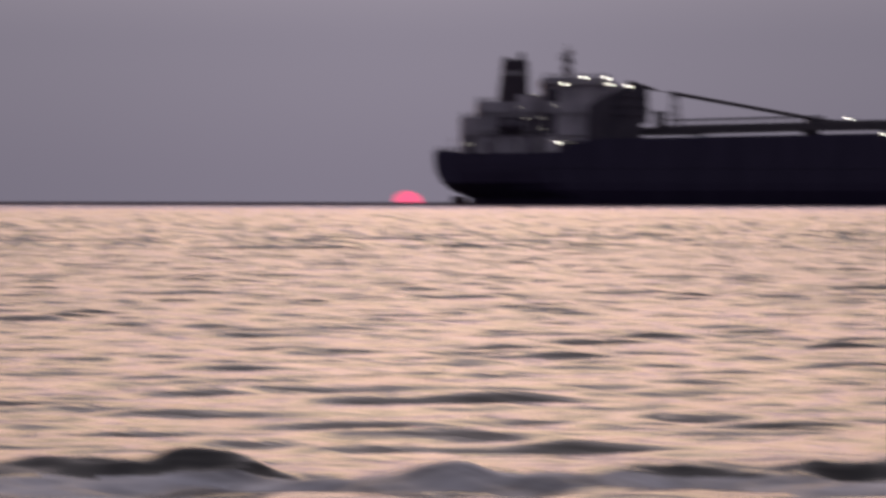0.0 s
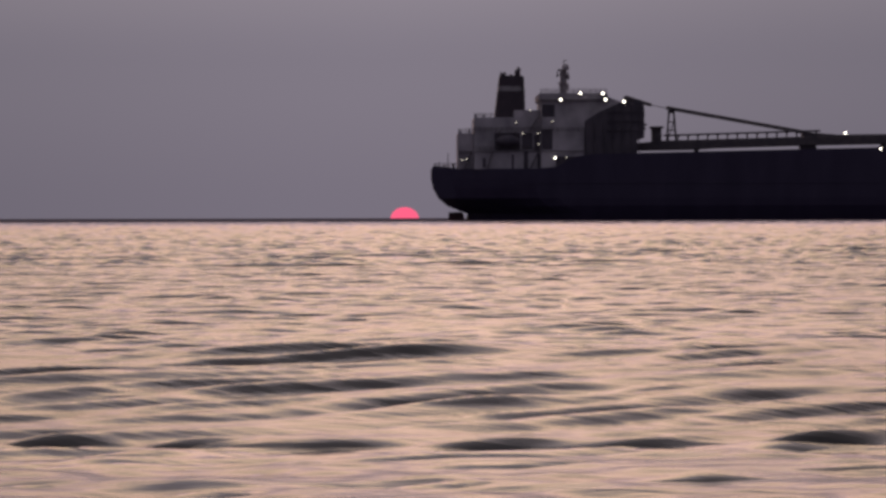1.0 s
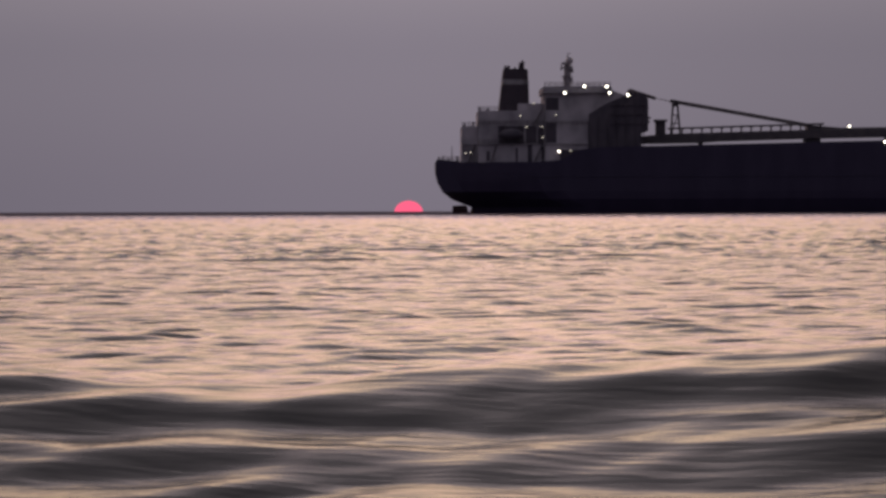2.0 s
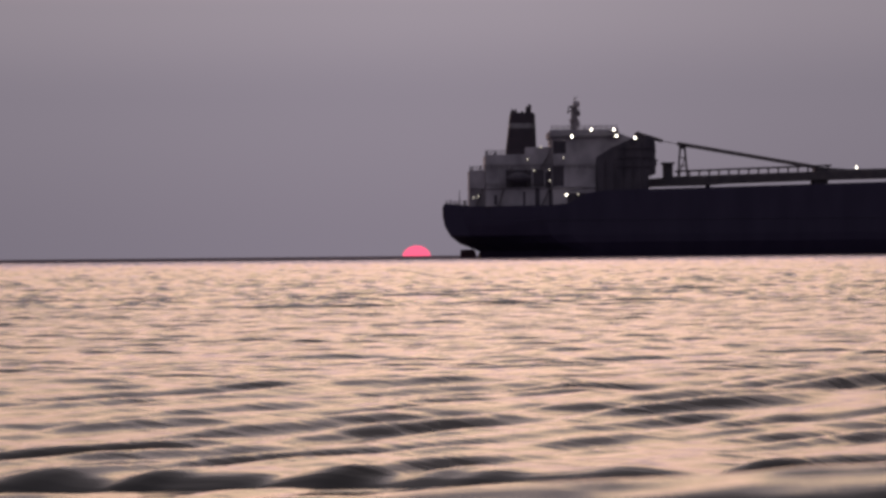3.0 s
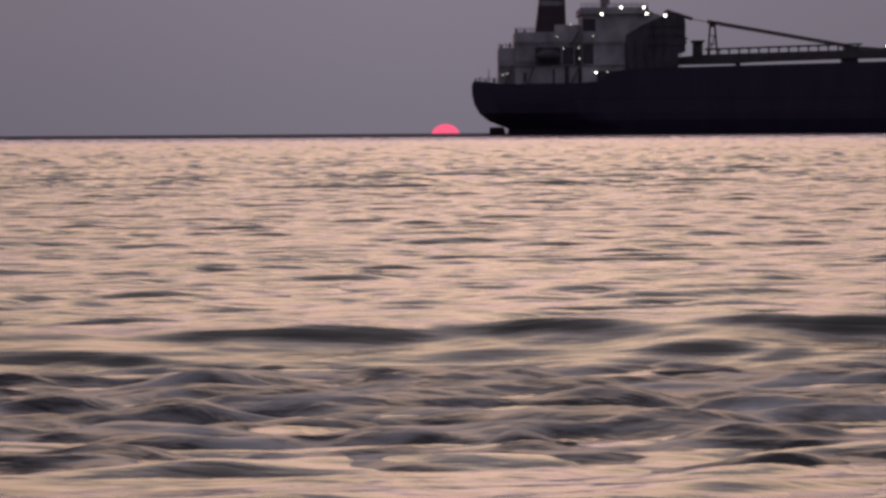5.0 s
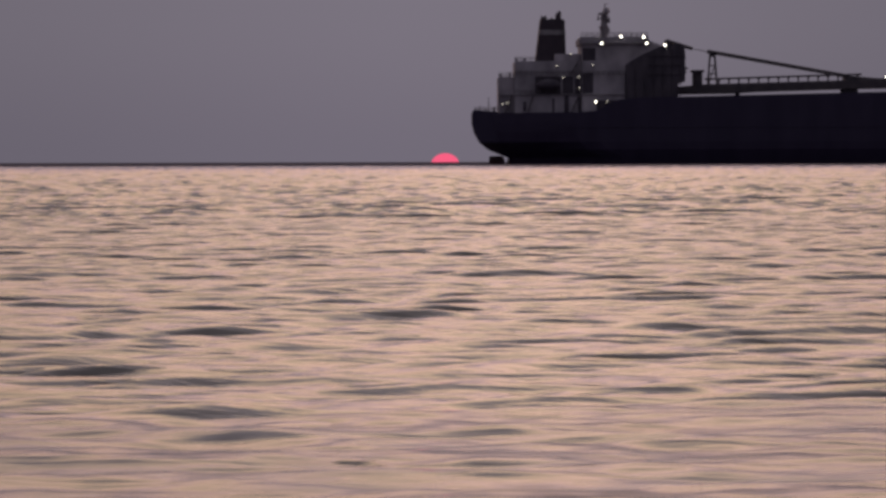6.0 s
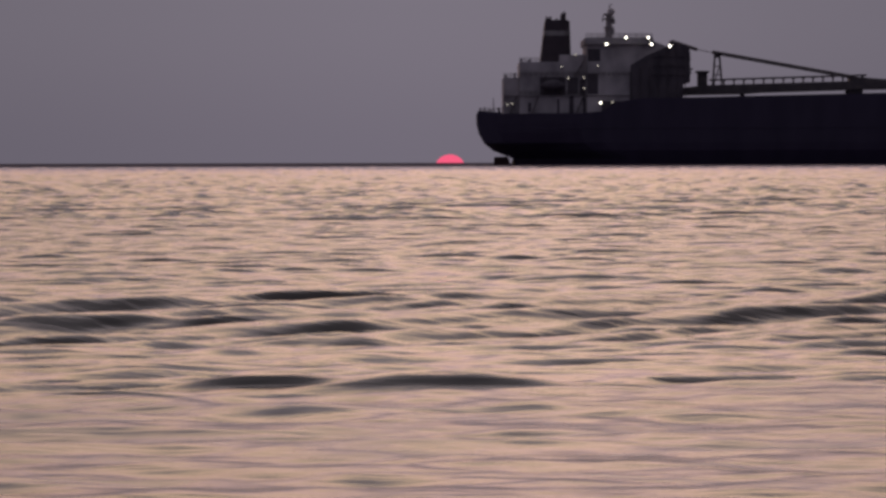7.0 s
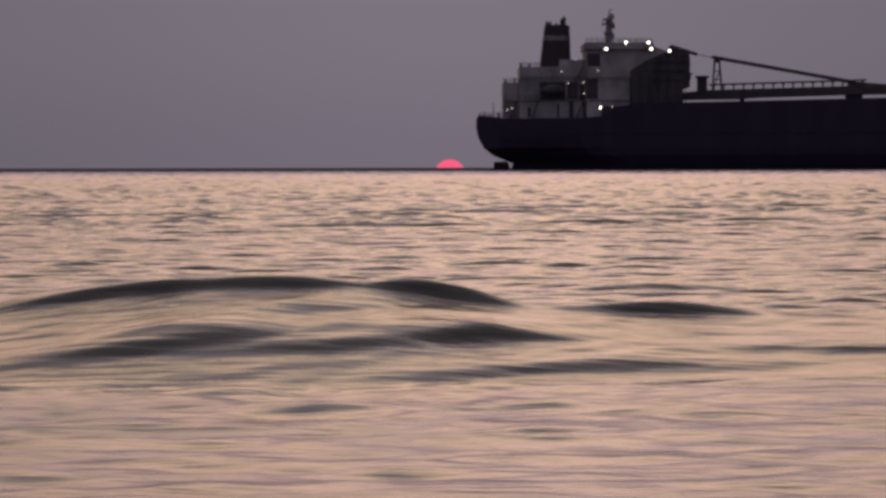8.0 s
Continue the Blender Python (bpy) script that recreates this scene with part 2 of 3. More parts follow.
water_far = tagged(new("water", far_me), "far sea coloured as a dim grey band under the hazy horizon", "sea", kind="structure")

beach_me = bpy.data.meshes.new("ground")
beach_me.from_pydata([(-3000, -400, 9), (3000, -400, 9), (3000, -1.5, 0.1), (-3000, -1.5, 0.1), (3000, 3.0, -0.2), (-3000, 3.0, -0.2), (3000, 60, -2.5), (-3000, 60, -2.5)], [],
                     [(0, 1, 2, 3), (3, 2, 4, 5), (5, 4, 6, 7)])
beach_me.materials.append(SAND)
tagged(new("ground", beach_me), "wet brown sand of the beach under the shallows", "beach", kind="structure")


def sea_sheet(name, mat, y0, y1, step, cols, margin, seed, lengths, steep, spread, sink0, sink1, turn=0.0, squeeze=0.62):
    n = int(math.log(y1 / y0) / math.log(1 + step)) if step < 0.02 else int((y1 - y0) / step)
    ys = y0 * (y1 / y0) ** np.linspace(0, 1, n) if step < 0.02 else np.linspace(y0, y1, n)
    u = np.linspace(-1, 1, cols)
    half = 0.155 * ys + margin
    x, y = u[None, :] * half[:, None], np.repeat(ys[:, None], cols, 1)
    z = chop(x * squeeze, y, seed, lengths, steep, spread, turn=turn)
    z -= 0.5 * (1 - smooth(y, *sink0)) + 0.5 * smooth(y, *sink1)
    me = grid_mesh(name, x, y, z)
    me.materials.append(mat)
    return new(name, me)


sea_near = tagged(sea_sheet("water_near", SEA_NEAR, 4.0, 62.0, 0.045, 260, 1.4, 5, (0.15, 0.75), 0.26, 0.24, (0, 0.1), (50, 61), turn=0.35),
                  "choppy shallow sea water reflecting a peach sky", "sea", kind="structure")
sea_cross = tagged(sea_sheet("water_cross", SEA_CROSS, 4.0, 57.0, 0.045, 250, 2.6, 9, (0.15, 0.65), 0.25, 0.36, (0, 0.1), (46, 56), turn=0.5),
                   "small cross wavelets on the shallow sea", "sea", kind="structure")
sea_mid = tagged(sea_sheet("water_mid", SEA_MID, 36.0, 830.0, 0.0018, 360, 3.0, 13, (0.22, 1.1), 0.40, 0.24, (37, 50), (540, 640), turn=0.25, squeeze=0.85),
                 "wind-rippled open sea with peach reflections", "sea", kind="structure")


# ---- waves that run in to the shore ----
def wave_mesh(name, ridges, seed, wide=4.2, front=2.4, back=3.0, rough=0.008, lumps=0.0, bow=0.12, slant=0.0, step=0.035, lips=(), vary=1.0, ridged=True, ripples=None):
    """A wave of ridges that face the shore: (offset, height, run of the face, back width, lean[, middle, half length])."""
    g = np.random.RandomState(seed)
    xs, ys = np.arange(-wide, wide, step), np.arange(-front, back, step)
    x, y = np.meshgrid(xs, ys)
    z, mids = np.zeros_like(x), []
    for off, high, run, wb, lean, *part_of in ridges:
        p, q, r = g.rand(3) * 6
        xc, xw = part_of or (0, 0)
        mid = off + lean * (x - xc) + bow * (np.sin(x * 0.9 + p) + 0.6 * np.sin(x * 2.3 + q) + 0.25 * np.sin(x * 5.1 + r))
        d = y - mid
        fall = 1 + d / run
        face = 0.5 * (fall + np.sqrt(fall * fall + 0.02))
        body = np.where(d < 0, face, np.exp(-(d / wb) ** 2))
        across = 0.9 + vary * (0.06 * np.sin(x * 1.15 + q) + 0.05 * np.sin(x * 2.9 + r) + 0.02 * np.sin(x * 6.3 + p)) - slant * x
        if xw:
            across = across * np.exp(-((x - xc) / xw) ** 2)
        else:
            mids.append(mid)
        z = np.maximum(z, high * body * across) + 0.25 * np.minimum(z, high * body * across)
    # sharp dark lips that stand on the swell
    top = np.zeros_like(x)
    for off, high, wf, wb, lean, xc, xw in lips:
        p, q, r = g.rand(3) * 6
        d = y - (off + lean * (x - xc) + 0.05 * np.sin(x * 2.1 + p) + 0.03 * np.sin(x * 5.7 + q))
        lip = high * np.where(d < 0, np.exp(-(d / wf) ** 2), np.exp(-(d / wb) ** 2)) * np.exp(-np.abs((x - xc) / xw) ** 2.5)
        lip *= 0.85 + 0.15 * np.sin(x * 4.3 + r)
        top = np.maximum(top, lip) + 0.3 * np.minimum(top, lip)
    z += top
    z += chop(x, y, seed + 1, (0.12, 0.6), 0.30, 0.3, 24, turn=0.3) * (rough / 0.02)
    if ripples:
        # wavelets aslant, in groups: shortest, longest, steepness, turn
        groups = 0.75 + 0.25 * np.sin(x * 1.3 + y * 0.9 + g.rand() * 6) * np.sin(y * 1.7 - x * 0.4 + g.rand() * 6)
        z += chop(x, y, seed + 5, ripples[:2], ripples[2], 0.11, 14, turn=ripples[3]) * groups
    if lumps:
        # torn, tumbling water
        for lam, h in ((0.5, 0.8), (0.24, 0.6), (0.11, 0.35)):
            w = np.zeros_like(x)
            for k in range(9):
                a = g.rand() * math.pi
                w += np.sin((math.cos(a) * x * 0.4 + math.sin(a) * y) * math.tau / lam * g.uniform(0.7, 1.3) + g.rand() * 6.3 + 1.1 * np.sin(x * 2.2 / lam * g.rand() + g.rand() * 6))
            z += lumps * h * (0.45 - np.abs(w) / 3.0 if ridged else w / 4.0)
    edge = smooth(x, -wide, -wide + 0.5) * (1 - smooth(x, wide - 0.5, wide)) * smooth(y, -front, -front + 0.5) * (1 - smooth(y, back - 0.5, back))
    z = z * edge - 0.22 * (1 - edge) - 0.03
    # one piece for each ridge's face, and the back of the wave
    owner = np.sum([y > m for m in np.sort(np.array(mids), axis=0)], axis=0) if mids else np.zeros(x.shape, dtype=int)
    return [(grid_mesh(name, x, y, z, owner == n), n == len(mids)) for n in np.unique(owner)]


def wave(label, mat, ridges, seed, back_mat=None, **shape):
    ob = None
    for me, behind in wave_mesh("wave", ridges, seed, **shape):
        me.materials.append(back_mat if behind and back_mat else mat)
        if ob:
            new("back" if behind else "ridge", me).parent = ob
        else:
            ob = tagged(new("wave", me), label, "wave", group="waves running in to the shore")
    return ob


def streaks(seed, count, near, far, high, lean, x_span=1.9, long=(0.5, 1.3)):
    """Dark lips strewn over the face of a wave between two offsets."""
    g = np.random.RandomState(seed)
    out = []
    for k in range(count):
        h = g.uniform(*high)
        out.append((near + (far - near) * (k + g.rand() * 0.8) / count, h, h * g.uniform(1.6, 3.2), h * g.uniform(4, 8), g.uniform(*lean), g.uniform(-x_span, x_span), g.uniform(*long)))
    return out


wave_first = wave("small broken wave with torn white foam before a dark lip", FOAM, [(0.1, 0.12, 0.9, 0.5, 0.03)], 21, back_mat=SWELL, lumps=0.016, front=1.6, back=1.4, step=0.022, bow=0.04,
                  lips=[(0.24, 0.04, 0.05, 0.3, 0.02, -0.75, 0.5), (0.22, 0.035, 0.06, 0.3, 0.0, 0.55, 0.4), (0.2, 0.07, 0.07, 0.25, 0.0, -0.45, 0.16), (0.24, 0.045, 0.05, 0.3, 0.0, 1.3, 0.4), (0.22, 0.05, 0.06, 0.25, 0.0, 0.1, 0.12)])
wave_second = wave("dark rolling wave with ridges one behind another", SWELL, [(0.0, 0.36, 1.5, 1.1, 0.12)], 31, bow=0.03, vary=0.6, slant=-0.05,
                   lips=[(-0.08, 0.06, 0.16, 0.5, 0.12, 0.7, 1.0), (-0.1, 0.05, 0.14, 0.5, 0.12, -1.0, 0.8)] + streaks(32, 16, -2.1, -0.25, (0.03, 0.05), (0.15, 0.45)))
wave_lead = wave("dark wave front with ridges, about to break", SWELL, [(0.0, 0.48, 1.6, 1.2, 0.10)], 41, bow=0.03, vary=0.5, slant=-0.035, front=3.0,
                 lips=[(-0.06, 0.07, 0.17, 0.5, 0.10, -0.8, 1.0), (-0.02, 0.05, 0.14, 0.5, 0.12, 0.9, 0.8), (-0.55, 0.05, 0.14, 0.5, 0.14, 0.3, 1.2), (-0.62, 0.04, 0.12, 0.4, 0.2, 1.4, 0.7),
                       (-0.66, 0.04, 0.12, 0.4, 0.2, -1.2, 0.6), (-1.02, 0.05, 0.13, 0.35, 0.16, 0.0, 0.9), (-1.1, 0.035, 0.10, 0.3, 0.2, -1.1, 0.6), (-1.5, 0.05, 0.13, 0.35, 0.1, 0.2, 1.4),
                       (-1.95, 0.05, 0.13, 0.35, 0.12, -0.4, 1.4)] + streaks(42, 10, -2.2, -0.2, (0.015, 0.03), (0.15, 0.5)))
wave_froth = wave("broken wave of dark tumbling water and grey foam", FROTH,
                  [(0.0, 0.33, 1.0, 0.7, -0.10), (-0.5, 0.20, 0.7, 0.4, 0.05), (-1.1, 0.16, 0.6, 0.4, 0.0), (-1.6, 0.13, 0.6, 0.4, 0.05)], 51, lumps=0.03, vary=0.8, slant=0.11, front=2.4, back=1.8, step=0.022,
                  lips=[(-0.05, 0.03, 0.10, 0.4, -0.1, 0.2, 0.9)] + streaks(52, 9, -1.3, -0.2, (0.035, 0.06), (-0.3, 0.3), 1.5, (0.15, 0.4)))
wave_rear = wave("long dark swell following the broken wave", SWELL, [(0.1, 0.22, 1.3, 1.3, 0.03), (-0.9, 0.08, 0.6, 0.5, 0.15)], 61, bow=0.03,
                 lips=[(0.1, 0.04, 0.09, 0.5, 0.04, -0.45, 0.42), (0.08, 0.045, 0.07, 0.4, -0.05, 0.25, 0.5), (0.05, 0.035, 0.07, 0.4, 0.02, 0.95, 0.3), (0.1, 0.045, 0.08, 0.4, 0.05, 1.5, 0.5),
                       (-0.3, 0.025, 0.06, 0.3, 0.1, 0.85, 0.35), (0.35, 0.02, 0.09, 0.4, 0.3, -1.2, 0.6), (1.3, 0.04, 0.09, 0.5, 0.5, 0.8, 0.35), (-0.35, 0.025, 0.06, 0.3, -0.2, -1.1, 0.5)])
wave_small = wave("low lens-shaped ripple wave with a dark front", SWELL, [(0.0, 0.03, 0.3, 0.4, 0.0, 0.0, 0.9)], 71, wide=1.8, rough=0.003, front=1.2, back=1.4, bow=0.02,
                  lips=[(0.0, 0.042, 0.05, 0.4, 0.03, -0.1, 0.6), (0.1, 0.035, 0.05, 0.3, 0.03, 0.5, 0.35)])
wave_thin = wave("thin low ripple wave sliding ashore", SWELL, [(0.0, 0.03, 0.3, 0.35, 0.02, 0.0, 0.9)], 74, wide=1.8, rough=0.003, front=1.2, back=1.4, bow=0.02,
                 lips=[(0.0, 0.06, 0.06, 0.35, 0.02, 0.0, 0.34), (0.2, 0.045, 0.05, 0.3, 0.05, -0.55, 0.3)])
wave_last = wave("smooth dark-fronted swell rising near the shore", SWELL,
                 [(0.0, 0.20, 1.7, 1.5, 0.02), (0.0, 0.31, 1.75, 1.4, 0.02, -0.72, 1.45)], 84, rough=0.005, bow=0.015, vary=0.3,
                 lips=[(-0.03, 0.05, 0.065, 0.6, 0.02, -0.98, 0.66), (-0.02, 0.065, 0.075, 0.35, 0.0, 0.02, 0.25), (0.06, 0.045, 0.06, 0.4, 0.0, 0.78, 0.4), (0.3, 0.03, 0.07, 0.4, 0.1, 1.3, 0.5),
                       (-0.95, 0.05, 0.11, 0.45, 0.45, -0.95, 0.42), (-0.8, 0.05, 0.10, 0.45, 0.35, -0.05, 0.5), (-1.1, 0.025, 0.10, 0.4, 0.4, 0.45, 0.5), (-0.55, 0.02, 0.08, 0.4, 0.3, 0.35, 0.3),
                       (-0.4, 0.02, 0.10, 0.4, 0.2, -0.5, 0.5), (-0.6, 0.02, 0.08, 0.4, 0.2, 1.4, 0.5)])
train_first = wave("short dark ripples running aslant to the shore", SWELL, [(1.2, 0.11, 1.8, 1.6, 0.1), (-0.6, 0.10, 1.8, 1.2, 0.1)], 91, wide=3.6, front=3.4, back=3.6, rough=0.004, bow=0.05,
                   ripples=(0.2, 0.6, 0.36, 0.65))
train_second = wave("flock of short slanting ripples before a wave", SWELL, [(1.4, 0.11, 1.8, 1.8, 0.1), (-0.6, 0.10, 1.8, 1.4, 0.1)], 92, wide=3.6, front=3.6, back=4.2, rough=0.004, bow=0.05,
                    ripples=(0.18, 0.5, 0.40, 0.7))
train_last = wave("steep slanting ripples on the shoaling swell", SWELL, [(1.0, 0.13, 1.8, 2.0, 0.15), (-0.7, 0.14, 1.4, 1.4, 0.2), (-1.9, 0.10, 0.9, 1.0, 0.1)], 93, wide=3.6, front=3.8, back=4.4, rough=0.004, bow=0.05,
                  ripples=(0.24, 0.8, 0.42, 0.65))

# thin sheet of water sliding over the sand
wx, wy = np.meshgrid(np.arange(-3.4, 3.4, 0.03), np.arange(4.5, 10.8, 0.03))
wz = 0.7 * chop(wx, wy, 77, (0.15, 0.8), 0.18, 0.6) + 0.03 - 0.3 * smooth(wy, 9.2 + 0.35 * np.sin(wx * 1.7), 10.8)
wash_me = grid_mesh("wash", wx, wy, wz)
WASH = water("wash_water", [(2.0, 4.0, 0.03), (7.0, 5.0, 0.010), (20.0, 4.0, 0.003)], rough=0.16, base=(0.085, 0.075, 0.066), foam=0.4, bubbles=1.6, soft_edge=0.6)
wash_me.materials.append(WASH)
wash = tagged(new("wash", wash_me), "thin smooth sheet of backwash over the sand", "water", kind="structure")

# scraps of torn water left in the backwash
wave_after = wave("low torn lumps of water and grey foam behind the broken wave", FROTH, [(0.0, 0.02, 2.0, 2.0, 0.0)], 57, lumps=0.014, ridged=False, rough=0.02, slant=0.1, front=1.8, back=2.0, step=0.022,
                  lips=streaks(58, 34, -1.6, 0.9, (0.018, 0.036), (-0.2, 0.3), 1.6, (0.08, 0.3)))
g = np.random.RandomState(8)
tatters = []
for cx, cy, size in ((-0.15, -0.08, 0.09), (0.68, 0.29, 0.05), (0.84, 0.15, 0.045), (0.26, -0.1, 0.045), (-0.01, 0.6, 0.035), (-0.47, -0.25, 0.03), (0.13, -0.65, 0.045), (0.42, -0.78, 0.05), (0.92, -0.55, 0.04)):
    for k in range(4):
        h = 0.011 + size * g.uniform(0.12, 0.26)
        tatters.append((cy + g.uniform(-1.6, 1.6) * size, h, h * 1.2, h * g.uniform(2.5, 5.0), g.uniform(-0.2, 0.3), cx + g.uniform(-0.8, 0.8) * size, size * g.uniform(0.7, 1.4)))
scraps = wave("dark torn scraps of water in the backwash", SWELL, [(0, 0.01, 1, 1, 0)], 8, wide=1.9, front=1.4, back=1.4, rough=0.003, bow=0.0, step=0.014, lips=tatters)

# ---- the sun ----
bm = bmesh.new()
bmesh.ops.create_uvsphere(bm, u_segments=48, v_segments=32, radius=19.6)
bmesh.ops.scale(bm, verts=bm.verts, vec=(1, 1, 0.84))
sun = tagged(new("sun", mesh_of(bm, "sun")), "pink-red setting sun half sunk behind the horizon", "sun")
sun.data.materials.append(SUN_GLOW)

# ---- the ship: x along it from the stern, y away from the shore, z up from the waterline ----
SHIP_Y = 850.0
K = SHIP_Y / (784 / math.tan(radians(7.5)))      # metres of the ship to a step of the plan below
ship = tagged(new("ship"), "black-hulled bulk carrier with white stern deckhouse, floodlights lit", "ship")
ship.location = (61 * K, SHIP_Y, 0)


def sx(x):
    return (x - 845) * K


def sz(y, x=845):
    return (301 - y + 0.0 * (x - 845)) * K


BEAM = 15.0
LENGTH = 205.0


def hull_mesh(bm):
    """Lofted hull: a counter stern over the rudder, straight sides, a raked bow."""
    rings = []
    levels = [-4.0, 0.0, 1.6, 3.6, 5.5, 8.0, 10.4, 13.0]
    stern_x = {-4.0: 12.0, 0.0: 9.7, 1.6: 9.2, 3.6: 4.2, 5.5: 2.0, 8.0: 0.6, 10.4: 0.05, 13.0: 0.0}
    for z in levels:
        s, e = stern_x[z], LENGTH - 9 + 9 * max(0, z) / 13
        half = BEAM * (0.8 + 0.2 * min(1, (z + 4) / 8))
        pts = []
        for k in range(41):
            f = k / 40
            x = s + (e - s) * f
            a = min(1, ((x - s) / 26 + 0.02)) ** (0.45 if z > 5 else 0.75)
            if z > 5:
                a = max(a, 0.55)
            b = min(1, (e - x) / 26) ** 0.6
            pts.append((x, half * min(a, b)))
        top = z
        rings.append([(x, -w, top if z < 13 else deck_z(x)) for x, w in pts] + [(x, w, top if z < 13 else deck_z(x)) for x, w in pts[::-1]])
    vs = [[bm.verts.new(p) for p in r] for r in rings]
    n = len(vs[0])
    for a, b in zip(vs, vs[1:]):
        for k in range(n):
            bm.faces.new((a[k], a[(k + 1) % n], b[(k + 1) % n], b[k]))
    m = n // 2
    for k in range(m - 1):
        bm.faces.new((vs[-1][k], vs[-1][k + 1], vs[-1][n - 2 - k], vs[-1][n - 1 - k]))
    bmesh.ops.remove_doubles(bm, verts=bm.verts, dist=0.001)
    bmesh.ops.recalc_face_normals(bm, faces=bm.faces)


def deck_z(x):
    if x < 30:
        return sz(211)
    return sz(211) + (sz(186) - sz(211)) * min(1, (x - 30) / 7) + min(max(0, x - 39), 110) * 0.021


bm = bmesh.new()
hull_mesh(bm)
hull = part("hull", bm, HULL, ship, "black painted hull, scuffed, riding high in ballast")
bm = bmesh.new()
prism(bm, [(sx(874), -3), (sx(903), -3), (sx(903), sz(291)), (sx(898), sz(286)), (sx(876), sz(287))], -0.6, 0.6)
part("rudder", bevel(bm, 0.1), BOOT, ship, "dark red rudder half out of the water")
bm = bmesh.new()
tube(bm, (sx(908), 0, 0.6), (sx(920), 0, 0.6), 0.7, 0.9, 12)
part("propeller_hub", bm, BRONZE, ship)


def block(name, x0, x1, ytop, ybot, half, mat, label="", parent=None, chamfer=0.12):
    bm = bmesh.new()
    box(bm, sx(x0), sx(x1), -half, half, sz(ybot), sz(ytop))
    return part(name, bevel(bm, chamfer), mat, parent or ship, label)


aft = block("deckhouse", 891, 919, 148, 212, 9, WHITE, "white painted aft deckhouse, grey in the dusk")
midh = block("deckhouse", 919.3, 1036, 121, 212, 11, WHITE, "white accommodation block below the funnel")
bm = bmesh.new()
prism(bm, [(sx(1036.3), sz(212)), (sx(1111.8), sz(212)), (sx(1111.8), sz(140)), (sx(1170), sz(105)), (sx(1176), sz(95)), (sx(1152.5), sz(86)), (sx(1152.5), sz(92)), (sx(1036.3), sz(92))], -13, 13)
main_h = part("accommodation", bevel(bm, 0.12), WHITE, ship, "tall white accommodation block")
bridge = block("bridge", 1033, 1152, 79.5, 91.7, 14, WHITE, "bridge deck with floodlights along its roof")
upper = block("deckhouse", 990, 1035.6, 108, 120.7, 8, WHITE, "low white house between funnel and bridge")


def slab(name, x0, x1, y0, y1, ya, yb, mat, parent=ship, label="", chamfer=0.04):
    """A box from plan steps in x, metres in y and plan steps in height."""
    bm = bmesh.new()
    box(bm, sx(x0), sx(x1), y0, y1, sz(yb), sz(ya))
    return part(name, bevel(bm, chamfer, 1), mat, parent, label)


# dark slabs stand in for shade in galleries, gaps and under the bridge
for x0, x1, ya, yb, half in ((1003, 1022, 148, 178, 11), (1024, 1034, 152, 180, 11), (1037.5, 1060, 99, 121, 13), (1037, 1056, 142, 178, 13),
                             (934, 940, 192, 209, 11), (985, 989, 186, 211, 11), (1006, 1014, 180, 211, 11), (1062, 1110, 190, 211, 13), (1030, 1035, 184, 211, 11)):
    slab("shade_panel", x0, x1, -half - 0.06, -half + 0.2, ya, yb, SOOT_SHADE, midh if half == 11 else main_h, "dark panel standing for the shade in the house side")
# covered lifeboat, added on assumption, under its davits, over a slab coloured as shade
slab("boat_shade", 955, 1000, -11.05, -10.8, 148, 179, SOOT_SHADE, midh, "dark slab coloured as the shade behind the lifeboat")
bm = bmesh.new()
stations = 14
rows_of_hull = []
for k in range(stations + 1):
    f = k / stations
    w = max(0.06, math.sin(math.pi * min(1, max(0, f)))) ** 0.55
    cx = sx(956) + (sx(1000) - sx(956)) * f
    ring = []
    for a in range(12):
        an = math.tau * a / 12
        ring.append(bm.verts.new((cx, -12.6 + 1.25 * w * math.cos(an), sz(163) + (1.15 if math.sin(an) < 0 else 1.5) * w * math.sin(an))))
    rows_of_hull.append(ring)
for ra, rb in zip(rows_of_hull, rows_of_hull[1:]):
    for a in range(12):
        bm.faces.new((ra[a], ra[(a + 1) % 12], rb[(a + 1) % 12], rb[a]))
bm.faces.new(rows_of_hull[0][::-1])
bm.faces.new(rows_of_hull[-1])
bmesh.ops.recalc_face_normals(bm, faces=bm.faces)
boat = part("lifeboat", bm, SOOT_SHADE, ship, "dark covered lifeboat hanging in davits")
for x in (964, 992):
    bm = bmesh.new()
    tube(bm, (sx(x), -11, sz(180)), (sx(x), -11.6, sz(150)), 0.22, 0.18, 6)
    tube(bm, (sx(x), -11.6, sz(150)), (sx(x), -12.7, sz(146)), 0.18, 0.14, 6)
    tube(bm, (sx(x), -12.7, sz(146)), (sx(x), -12.7, sz(155)), 0.06, sides=5)
    part("davit", bm, STEEL, boat)
# outside stairs between the decks
for x0, x1, ya, yb in ((1016, 1031, 121, 147), (1018, 1032, 180, 211), (942, 952, 180, 211), (903, 915, 180, 211)):
    bm = bmesh.new()
    half = 11.4 if x0 > 918 else 9.4
    for oy in (-0.4, 0.4):
        tube(bm, (sx(x0), -half + oy, sz(yb)), (sx(x1), -half + oy, sz(ya)), 0.13, sides=5)
    for k in range(1, 12):
        f = k / 12
        tube(bm, (sx(x0 + (x1 - x0) * f), -half - 0.4, sz(yb + (ya - yb) * f)), (sx(x0 + (x1 - x0) * f), -half + 0.4, sz(yb + (ya - yb) * f)), 0.1, sides=4)
    part("stair", bm, STEEL, ship)
